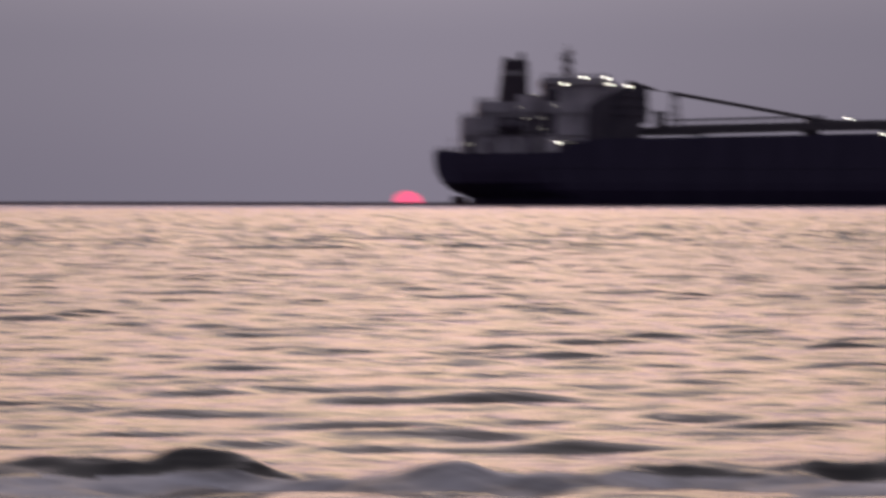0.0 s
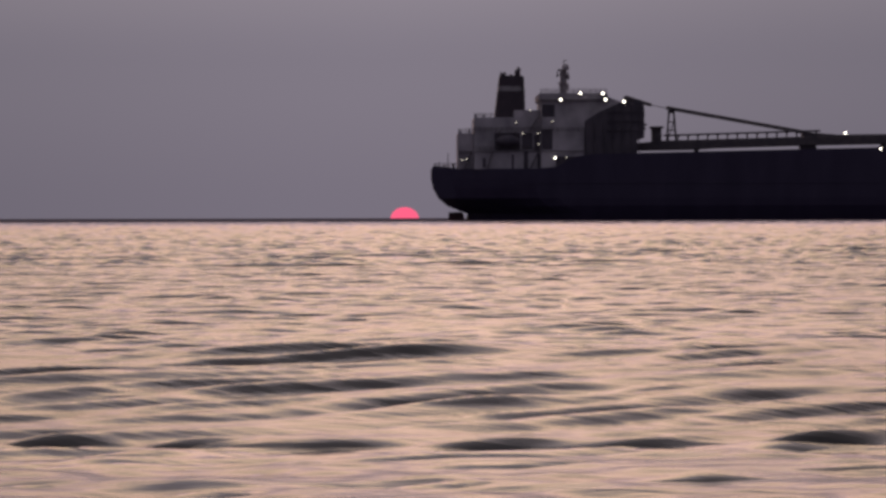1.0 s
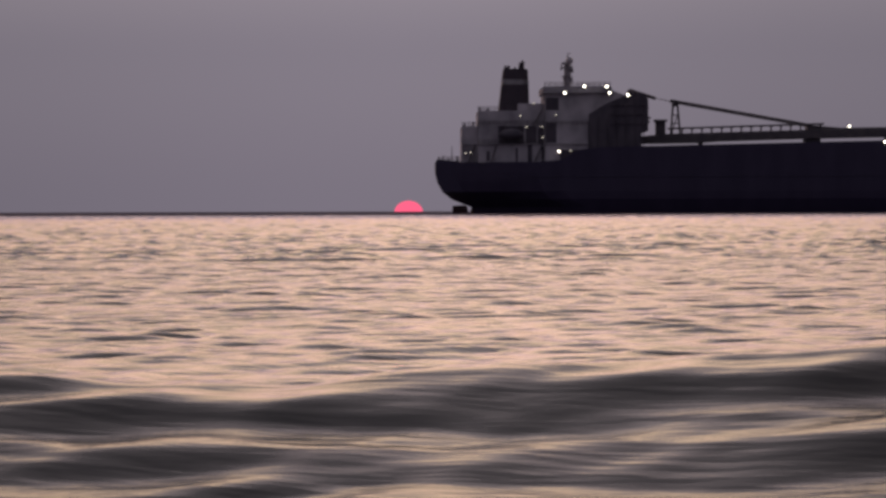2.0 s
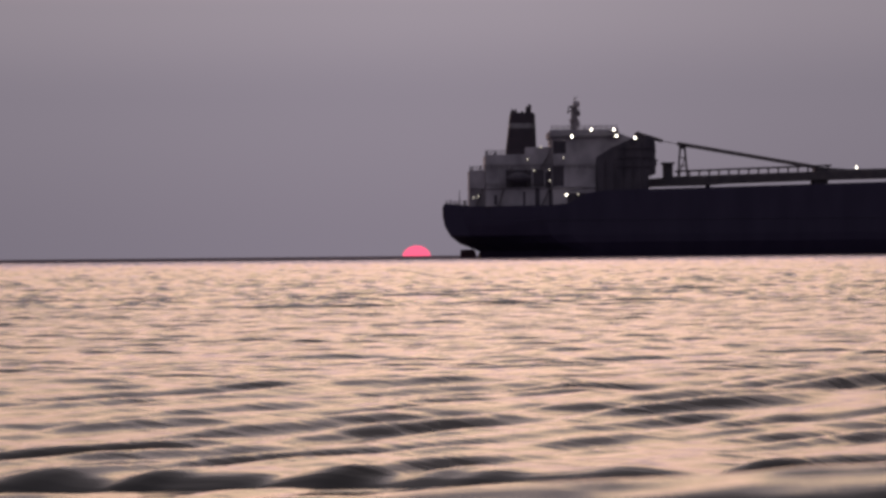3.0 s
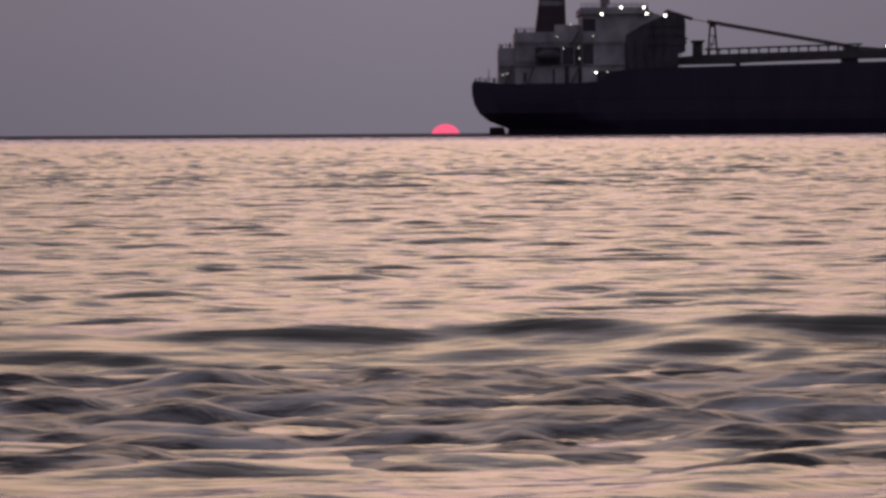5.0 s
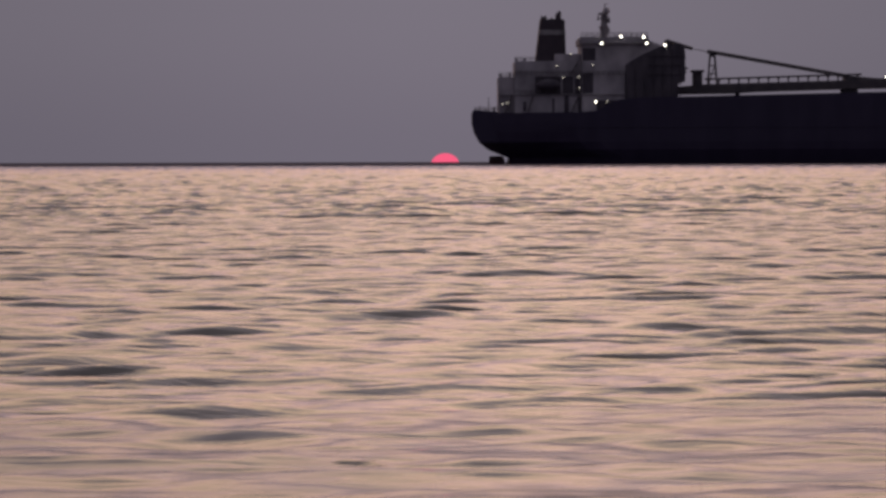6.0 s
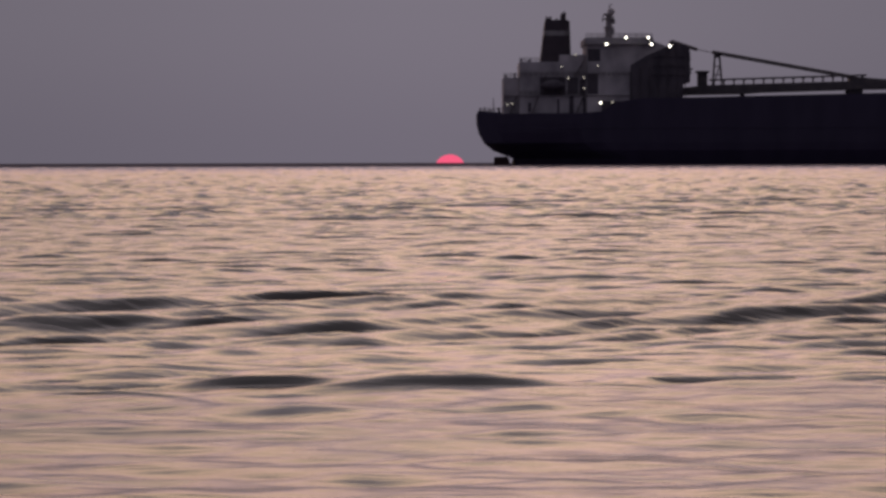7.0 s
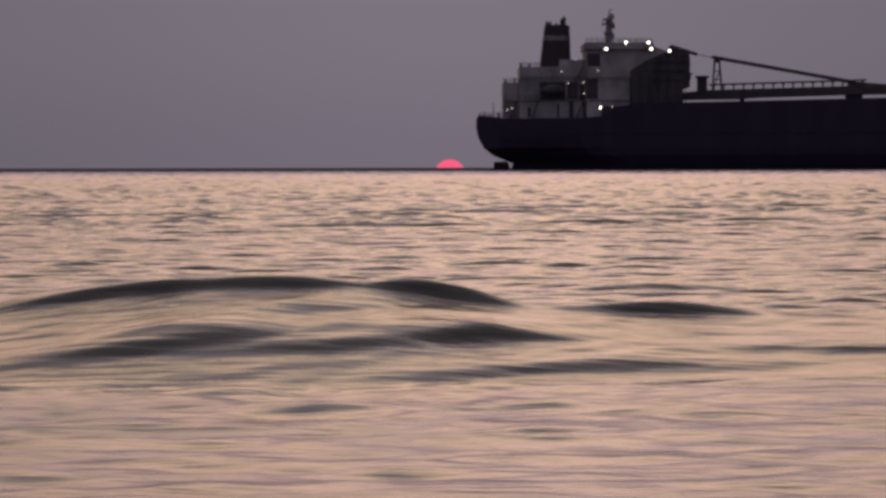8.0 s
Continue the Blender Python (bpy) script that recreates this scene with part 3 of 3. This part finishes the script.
# deck edges along each storey
for x0, x1, ya, half, owner in ((891, 919, 180, 9, aft), (919, 1036, 180, 11, midh), (1036, 1112, 180, 13, main_h)):
    slab("deck_edge", x0, x1 - 0.5, -half - 0.5, -half + 0.1, ya - 0.4, ya + 0.4, GREY, owner)


def rail(owner, x0, x1, yfoot, half, tall=7.0, gap=9.0, slope=0.0):
    """Handrail of three bars on posts, in one mesh."""
    bm = bmesh.new()
    n = max(2, int((x1 - x0) / gap) + 1)
    for k in range(n):
        x = x0 + (x1 - x0) * k / (n - 1)
        f = yfoot + slope * (x - x0)
        tube(bm, (sx(x), -half, sz(f)), (sx(x), -half, sz(f - tall)), 0.06, sides=5)
    for h in (tall, tall * 0.66, tall * 0.33):
        tube(bm, (sx(x0), -half, sz(yfoot - h)), (sx(x1), -half, sz(yfoot + slope * (x1 - x0) - h)), 0.05, sides=5)
    return part("rail", bm, STEEL, owner)


rail(ship, 850, 890, 208, 7.5, 7, 8)
rail(aft, 892, 918, 148, 8.8)
rail(midh, 920, 958, 121, 10.8)
rail(bridge, 1035, 1150, 79.5, 13.6)
rail(midh, 920, 1034, 179, 11.8)
rail(main_h, 1038, 1110, 147, 13.8)
rail(midh, 920, 1034, 146, 11.8)

# stern gear
bm = bmesh.new()
prism(bm, [(sx(846), sz(212)), (sx(890), sz(213)), (sx(890), sz(209)), (sx(851), sz(206)), (sx(846), sz(207))], -8, -7.7)
part("bulwark", bm, HULL, ship)
for x, w, h in ((851, 3, 5), (859, 2, 8), (869, 3, 4), (884, 4, 6), (901, 5, 7), (908, 2.5, 9)):
    bm = bmesh.new()
    tube(bm, (sx(x), -6, sz(212)), (sx(x), -6, sz(208 - h)), w * K * 0.5, w * K * 0.4, 10)
    tube(bm, (sx(x), -6, sz(208 - h)), (sx(x), -6, sz(207.2 - h)), w * K * 0.65, sides=10)
    part("mooring_post", bm, STEEL, ship)
bm = bmesh.new()
tube(bm, (sx(875), 0, sz(212)), (sx(875), 0, sz(182)), 0.16, 0.06, 8)
part("flagstaff", bm, STEEL, ship, "thin bare flagstaff at the stern")
for x0, x1, y0, y1 in ((894, 899, 146, 142), (910, 914, 146, 139), (921, 926, 119, 114), (935, 940, 119, 115)):
    slab("roof_vent", x0, x1, -5, -4, y1, 148 if x0 < 919 else 121, WHITE)

# elevator casing
bm = bmesh.new()
prism(bm, [(sx(1112.4), sz(215)), (sx(1112.4), sz(128)), (sx(1140), sz(111)), (sx(1166), sz(100)), (sx(1180), sz(93)), (sx(1212), sz(94)), (sx(1216), sz(104)), (sx(1216), sz(158)), (sx(1204), sz(160)), (sx(1204), sz(190)), (sx(1204), sz(215))], -13.4, 13)
casing = part("elevator_casing", bevel(bm, 0.15), SOOT_SHADE, ship, "dark soot-stained casing of the cargo elevator")
for x0, x1, ya, yb in ((1214, 1223, 132, 135), (1214, 1221, 138, 142), (1214, 1220, 116, 118), (1200, 1212, 90, 94)):
    slab("ledge", x0, x1, -8, 4, ya, yb, SOOT_SHADE, casing)
for ya in (112, 128, 144):
    slab("rib", 1150, 1216.6, -13.7, -13.3, ya, ya + 1.4, SOOT_SHADE, casing)
for x in (1128, 1144, 1160, 1176, 1192, 1207):
    slab("stiffener", x, x + 1.2, -13.65, -13.3, 131 if x < 1150 else 100, 186, SOOT_SHADE, casing)

# funnel with band and pipes
bm = bmesh.new()
prism(bm, [(sx(957), sz(121)), (sx(1011), sz(121)), (sx(1010), sz(80)), (sx(1008), sz(46)), (sx(966), sz(46)), (sx(962), sz(80))], -4.5, 4.5)
funnel = part("funnel", bevel(bm, 0.3), FUNNEL, ship, "black funnel with a pale band")
bm = bmesh.new()
prism(bm, [(sx(962.5), sz(74)), (sx(1010.2), sz(74)), (sx(1009.4), sz(65)), (sx(963.6), sz(65))], -4.62, 4.62)
part("funnel_band", bevel(bm, 0.05, 1), BAND, funnel, "faded pale band")
for x, r, top in ((970, 3.8, 43), (975, 2.5, 42), (986, 2.0, 45), (996, 3.0, 37), (1000, 3.6, 34)):
    bm = bmesh.new()
    tube(bm, (sx(x), 0, sz(48)), (sx(x), 0, sz(top)), r * K, r * K * 0.9, 12)
    tube(bm, (sx(x), 0, sz(top)), (sx(x) + 0.3, 0, sz(top - 2)), r * K * 1.12, r * K, 12)
    part("exhaust_pipe", bm, FUNNEL, funnel)
bm = bmesh.new()
for k in range(16):
    z = sz(118 - k * 4.6)
    tube(bm, (sx(1006) - 0.35, -4.75, z), (sx(1006) + 0.35, -4.75, z), 0.05, sides=4)
for s in (-0.35, 0.35):
    tube(bm, (sx(1006) + s, -4.75, sz(121)), (sx(1006) + s, -4.75, sz(48)), 0.05, sides=4)
part("ladder", bm, STEEL, funnel)

# radar mast
bm = bmesh.new()
tube(bm, (sx(1079), 0, sz(79)), (sx(1080), 0, sz(34)), 1.0, 0.8, 10)
tube(bm, (sx(1073), 0, sz(79)), (sx(1077), 0, sz(50)), 0.25, sides=6)
tube(bm, (sx(1084), 0, sz(79)), (sx(1079), 0, sz(50)), 0.25, sides=6)
mast = part("mast", bm, GREY, ship, "grey radar mast on the bridge roof")
for x0, x1, ya, yb in ((1070, 1088, 58, 59.5), (1072, 1089, 43, 44.5), (1069, 1082, 36, 37.2)):
    slab("platform", x0, x1, -1.6, 1.6, ya, yb, GREY, mast)
bm = bmesh.new()
bmesh.ops.create_uvsphere(bm, u_segments=14, v_segments=10, radius=0.95)
bmesh.ops.translate(bm, verts=bm.verts, vec=(sx(1083), -0.6, sz(31)))
tube(bm, (sx(1083), -0.6, sz(36.5)), (sx(1083), -0.6, sz(31)), 0.5, sides=8)
part("radome", bm, WHITE, mast, "pale radome at the masthead")
for x0, x1, ya, yb in ((1085, 1090, 44.5, 52), (1072, 1076, 59.5, 66), (1084, 1089, 61, 70)):
    slab("equipment_box", x0, x1, -0.8, 0.8, ya, yb, GREY, mast)
slab("radar_scanner", 1070, 1084, -0.3, 0.3, 33.5, 36, GREY, mast)
slab("radar_scanner", 1079, 1089, -0.3, 0.3, 39.5, 41.5, GREY, mast)
bm = bmesh.new()
tube(bm, (sx(1080.5), 0, sz(36)), (sx(1080.5), 0, sz(18)), 0.24, 0.1, 6)
tube(bm, (sx(1080.5), 0, sz(18.5)), (sx(1086), 0, sz(18)), 0.09, sides=5)
part("antenna", bm, STEEL, mast)
bm = bmesh.new()
tube(bm, (sx(1069), 0, sz(48)), (sx(1069), 0, sz(38)), 0.14, sides=5)
tube(bm, (sx(1067), 0, sz(46)), (sx(1076), 0, sz(41)), 0.14, sides=5)
part("signal_yard", bm, STEEL, mast)
for x, top in ((1118, 73), (1126, 71), (1136, 72), (1098, 74), (1060, 74)):
    bm = bmesh.new()
    tube(bm, (sx(x), -6, sz(80)), (sx(x), -6, sz(top)), 0.12, 0.06, 5)
    part("aerial", bm, STEEL, bridge)


def floodlight(x, y, half, r, mat, owner, label):
    """A lamp in its housing on a short bracket."""
    bm = bmesh.new()
    tube(bm, (sx(x), -half + 0.1, sz(y)), (sx(x), -half - 0.7, sz(y)), r * 0.9, r * 1.1, 12)
    tube(bm, (sx(x), -half, sz(y)), (sx(x), -half, sz(y + 5)), 0.1, sides=5)
    lamp = part("lamp", bm, STEEL, owner, label)
    bm = bmesh.new()
    bmesh.ops.create_uvsphere(bm, u_segments=10, v_segments=6, radius=r)
    bmesh.ops.translate(bm, verts=bm.verts, vec=(sx(x), -half - 0.72, sz(y)))
    part("lens", bm, mat, lamp)


for x, y in ((1070, 91.5), (1104, 80), (1143, 80.5), (1148, 91.5), (1180, 95)):
    floodlight(x, y, 14.2, 0.28, LAMP, ship, "lit floodlight")
floodlight(1060, 193, 13.4, 0.26, LAMP, ship, "lit floodlight")
for x, y in ((1017, 109), (993, 130), (1004, 150), (1031, 149), (1032, 168), (1055, 129), (1080, 192), (898, 196), (906, 194)):
    floodlight(x, y, 11.4 if x < 1036 else 13.5, 0.16, LAMP_DIM, ship, "small deck lamp")

# crane jib over the casing
bm = bmesh.new()
tube(bm, (sx(1190), -3, sz(96)), (sx(1190), -3, sz(83)), 0.9, 0.75, 10)
crane = part("crane_post", bm, STEEL, ship)
bm = bmesh.new()
tube(bm, (sx(1188), -3, sz(84.5)), (sx(1234), -3, sz(98.5)), 0.55, 0.42, 8)
part("jib", bm, STEEL, crane)
bm = bmesh.new()
tube(bm, (sx(1234), -3, sz(98.3)), (sx(1266), -3, sz(105)), 0.1, sides=5)
part("stay_wire", bm, STEEL, crane)

# deck conveyor and its boom
gallery = new("conveyor_gallery")
gallery.parent = ship
bm = bmesh.new()
prism(bm, [(sx(1204), sz(179.2)), (sx(1204), sz(166)), (sx(1252), sz(161.5)), (sx(1500), sz(155)), (sx(1700), sz(152)), (sx(1700), sz(167)), (sx(1500), sz(170.5)), (sx(1345), sz(175)), (sx(1310), sz(177.5)), (sx(1212), sz(179))], -6, 0)
part("gallery", bevel(bm, 0.1, 1), STEEL, gallery, "long dark conveyor gallery above the deck")
rail_bm = bmesh.new()
tube(rail_bm, (sx(1254), -5.6, sz(152.5)), (sx(1530), -5.6, sz(144.5)), 0.26, sides=6)
part("walkway_beam", rail_bm, STEEL, gallery)
for k in range(16):
    x = 1262 + k * 17.4
    f = (x - 1254) / 276
    bm = bmesh.new()
    tube(bm, (sx(x), -5.6, sz(162 - 7 * f)), (sx(x), -5.6, sz(152.5 - 8 * f)), 0.2, sides=6)
    tube(bm, (sx(x), -5.6, sz(154.8 - 8 * f)), (sx(x + 4), -5.6, sz(152.5 - 8 * f)), 0.18, sides=5)
    tube(bm, (sx(x), -5.6, sz(154.8 - 8 * f)), (sx(x - 4), -5.6, sz(152.5 - 8 * f)), 0.18, sides=5)
    part("walkway_post", bm, STEEL, gallery)
bm = bmesh.new()
prism(bm, [(sx(1500), sz(156)), (sx(1500), sz(146)), (sx(1530), sz(149)), (sx(1560), sz(151.5)), (sx(1700), sz(150)), (sx(1700), sz(156))], -5.5, -0.5)
part("gallery_roof", bm, STEEL, gallery)
for x0, x1 in ((1498, 1507), (1513, 1521), (1310, 1316), (1640, 1648)):
    slab("support_leg", x0, x1, -5, -1, 168 if x0 > 1400 else 176, 187, STEEL, gallery)
slab("support_head", 1496, 1524, -5.2, -0.8, 171, 176, STEEL, gallery)
bm = bmesh.new()
a, b2 = Vector((sx(1260), -4, sz(103.5))), Vector((sx(1500), -4, sz(146.5)))
for oy, oz in ((-0.8, 0.26), (0.8, 0.26), (-0.8, -0.26), (0.8, -0.26)):
    tube(bm, a + Vector((0, oy, oz)), b2 + Vector((0, oy, oz)), 0.2, sides=5)
for k in range(34):
    p, q = a.lerp(b2, k / 34), a.lerp(b2, (k + 1) / 34)
    s = 0.26 if k % 2 else -0.26
    for oy in (-0.8, 0.8):
        tube(bm, p + Vector((0, oy, s)), q + Vector((0, oy, -s)), 0.12, sides=4)
part("boom", bm, STEEL, gallery, "dark lattice unloading boom, lowered")
bm = bmesh.new()
for x in (1262, 1275):
    for oy in (-5.2, -2.8):
        tube(bm, (sx(1268 + (x - 1268) * 1.25), oy, sz(162)), (sx(1268 + (x - 1268) * 0.6), oy, sz(108)), 0.17, sides=6)
for f in (0.35, 0.62):
    z = sz(162 - 54 * f)
    tube(bm, (sx(1262), -5.2, z), (sx(1275), -5.2, z), 0.15, sides=5)
tube(bm, (sx(1261), -5.2, sz(160)), (sx(1272), -5.2, sz(128)), 0.14, sides=5)
pylon = part("boom_rest", bm, STEEL, gallery, "trestle tower holding the boom")
slab("platform", 1260, 1276, -6, -2, 105, 106.8, STEEL, gallery)
slab("head", 1265, 1272, -5.5, -2.5, 107.5, 113, STEEL, gallery)
slab("winch_house", 1234, 1250, -6, -2, 140, 163, STEEL, ship, "winch house on the deck")
slab("winch_roof", 1231, 1253, -6.6, -1.4, 136.5, 140, STEEL, ship)
for x, y in ((1573, 149), (1626, 178)):
    floodlight(x, y, 6.4 if y < 160 else 15.2, 0.24, LAMP, ship, "lit floodlight")

# hatch covers along the main deck, behind the gallery
for k in range(6):
    x = 62 + k * 21
    bm = bmesh.new()
    z = deck_z(x) - 0.05
    box(bm, x, x + 15, 1.5, 12, z, z + 0.2)
    part("hatch_cover", bevel(bm, 0.12, 1), DECK, ship)
# boot topping along the waterline and rubbing strake
slab("rubbing_strake", 915, 1700, -15.12, -14.95, 236, 237.5, HULL)


# ---- what moves ----
def crest(thing, rows, turn=0.0):
    """Rows of seconds, distance from the shore, height over its lowest place, drift across."""
    walk(thing, [(t, pose(x, y, z, 0, 0, turn)) for t, y, z, x in rows])


def motions():
    walk(sea_near, [(0, pose(0, 0, 0)), (8, pose(0.6, -10.0, 0))])
    walk(sea_cross, [(0, pose(-1.5, 0, 0.004)), (8, pose(1.2, -6.0, 0.004))])
    walk(sea_mid, [(0, pose(0, 0, 0)), (8, pose(1.0, -10.0, 0))])
    walk(wash, [(0, pose(0, -0.6, 0)), (1.2, pose(0, 0.1, -0.01)), (2.4, pose(0.1, -0.9, -0.02)), (5.0, pose(0, -0.9, -0.03)), (6.4, pose(0.1, 0.1, 0.01)), (8, pose(0.2, 0.7, 0.012))])
    walk(sun, [(0, pose(SUN_X, 4600, SUN_Z - 0.6)), (3.5, pose(SUN_X, 4600, SUN_Z - 2.0)), (6.5, pose(SUN_X, 4600, SUN_Z - 4.2)), (8, pose(SUN_X, 4600, SUN_Z - 5.0))])
    crest(wave_first, [(0, 7.75, -0.03, 0), (0.2, 7.5, -0.05, 0), (0.5, 7.3, -0.065, 0.0), (0.8, 6.8, -0.2, 0.0), (1.2, 6.2, -0.4, 0), (8, 5.5, -0.5, 0)])
    crest(train_first, [(0, 16.0, -0.12, -0.2), (0.4, 15.0, -0.02, 0.0), (0.8, 13.8, 0.06, 0.1), (1.1, 12.8, 0.05, 0.1), (1.5, 11.9, 0.0, 0.2), (2.2, 11.0, -0.22, 0.3), (8, 6, -0.6, 0.5)])
    crest(wave_second, [(0, 13.6, -0.7, 0), (1.0, 10.8, -0.46, 0), (1.3, 9.9, -0.26, 0), (1.5, 9.3, -0.19, 0), (1.7, 8.8, -0.04, 0), (2.2, 8.0, -0.02, 0), (2.6, 7.5, -0.06, 0), (2.85, 7.2, -0.10, 0), (3.0, 7.0, -0.12, 0), (3.2, 6.4, -0.4, 0), (8, 4.5, -0.7, 0)])
    crest(train_second, [(0, 22.0, -0.4, 0), (2.0, 17.0, -0.16, 0.0), (2.6, 14.4, 0.07, 0.1), (3.1, 13.0, 0.085, 0.2), (3.5, 12.2, -0.06, 0.3), (4.2, 11.0, -0.3, 0.4), (8, 6, -0.8, 0.5)])
    crest(wave_lead, [(0, 18.0, -0.7, 0), (2.8, 12.8, -0.46, 0), (3.0, 12.3, -0.37, 0), (3.2, 11.8, -0.24, 0), (3.5, 11.1, -0.09, 0), (3.8, 10.2, -0.1, 0), (4.0, 9.4, -0.18, 0), (4.2, 8.6, -0.28, 0), (4.5, 7.4, -0.5, 0), (8, 5, -0.8, 0)])
    crest(wave_froth, [(0, 17.0, -0.9, 0), (3.5, 9.9, -0.5, 0), (3.8, 9.2, -0.14, 0), (4.0, 8.8, -0.05, 0), (4.2, 8.45, 0.0, 0), (4.4, 8.2, 0.0, 0), (4.6, 7.9, -0.07, 0), (4.9, 7.6, -0.26, 0), (5.3, 7.2, -0.38, 0), (6.0, 6.4, -0.5, 0), (8, 5, -0.8, 0)])
    crest(wave_rear, [(0, 22.0, -0.7, 0), (2.9, 14.9, -0.4, 0), (3.3, 13.9, -0.25, 0), (3.5, 13.4, -0.12, 0), (3.7, 12.9, -0.02, 0), (3.9, 12.4, -0.06, 0), (4.2, 11.7, -0.24, 0), (4.7, 10.9, -0.22, 0), (5.0, 10.3, -0.09, 0), (5.2, 9.9, -0.06, 0), (5.8, 8.6, -0.2, 0), (6.2, 7.2, -0.5, 0), (8, 5, -0.8, 0)])
    crest(wave_after, [(0, 10.0, -0.6, 0), (4.2, 8.9, -0.4, 0), (4.6, 8.5, -0.04, 0), (4.9, 8.3, 0.03, 0), (5.2, 8.2, 0.025, 0), (5.5, 8.0, -0.01, 0), (6.0, 7.8, -0.08, 0), (6.6, 7.6, -0.4, 0), (8, 7, -0.6, 0)])
    crest(scraps, [(0, 9.0, -0.6, 0), (4.6, 8.6, -0.5, 0), (5.2, 7.6, -0.1, 0), (5.8, 7.5, 0.0, 0), (6.3, 7.47, 0.048, 0), (6.5, 7.45, 0.048, 0), (6.9, 7.3, 0.03, 0.1), (7.2, 7.1, -0.08, 0.1), (8, 6.8, -0.5, 0.1)])
    crest(wave_small, [(0, 24.0, -0.6, -1.0), (5.4, 15.0, -0.3, -1.0), (6.0, 13.0, -0.02, -0.95), (6.3, 12.3, 0.035, -1.0), (6.5, 11.9, 0.03, -1.15), (6.7, 11.4, -0.06, -1.0), (7.2, 9.0, -0.3, -1.0), (8, 6.9, -0.6, -1.0)])
    crest(wave_thin, [(0, 24.0, -0.6, 0.6), (6.0, 13.2, -0.2, 0.6), (6.5, 11.6, -0.05, 0.8), (6.7, 11.2, 0.02, 0.7), (7.0, 10.2, 0.02, 0.0), (7.3, 9.2, 0.02, -0.3), (7.6, 8.7, -0.04, -0.4), (8, 7.9, -0.2, -0.4)])
    crest(train_last, [(0, 34.0, -0.7, 0), (6.4, 17.6, -0.14, 0), (6.9, 15.2, -0.055, 0.1), (7.1, 14.6, -0.035, 0.1), (7.4, 13.8, 0.05, 0.2), (7.7, 13.1, 0.0, 0.2), (8, 12.4, -0.36, 0.3)])
    crest(wave_last, [(0, 30.0, -0.7, 0), (6.6, 16.0, -0.36, 0), (7.2, 14.4, -0.3, 0), (7.6, 13.3, -0.15, 0), (7.8, 12.7, -0.08, 0), (8, 12.2, -0.01, 0)])


SUN_X, SUN_Z = 4600 * math.tan(radians(0.135)), -0.5
motions()
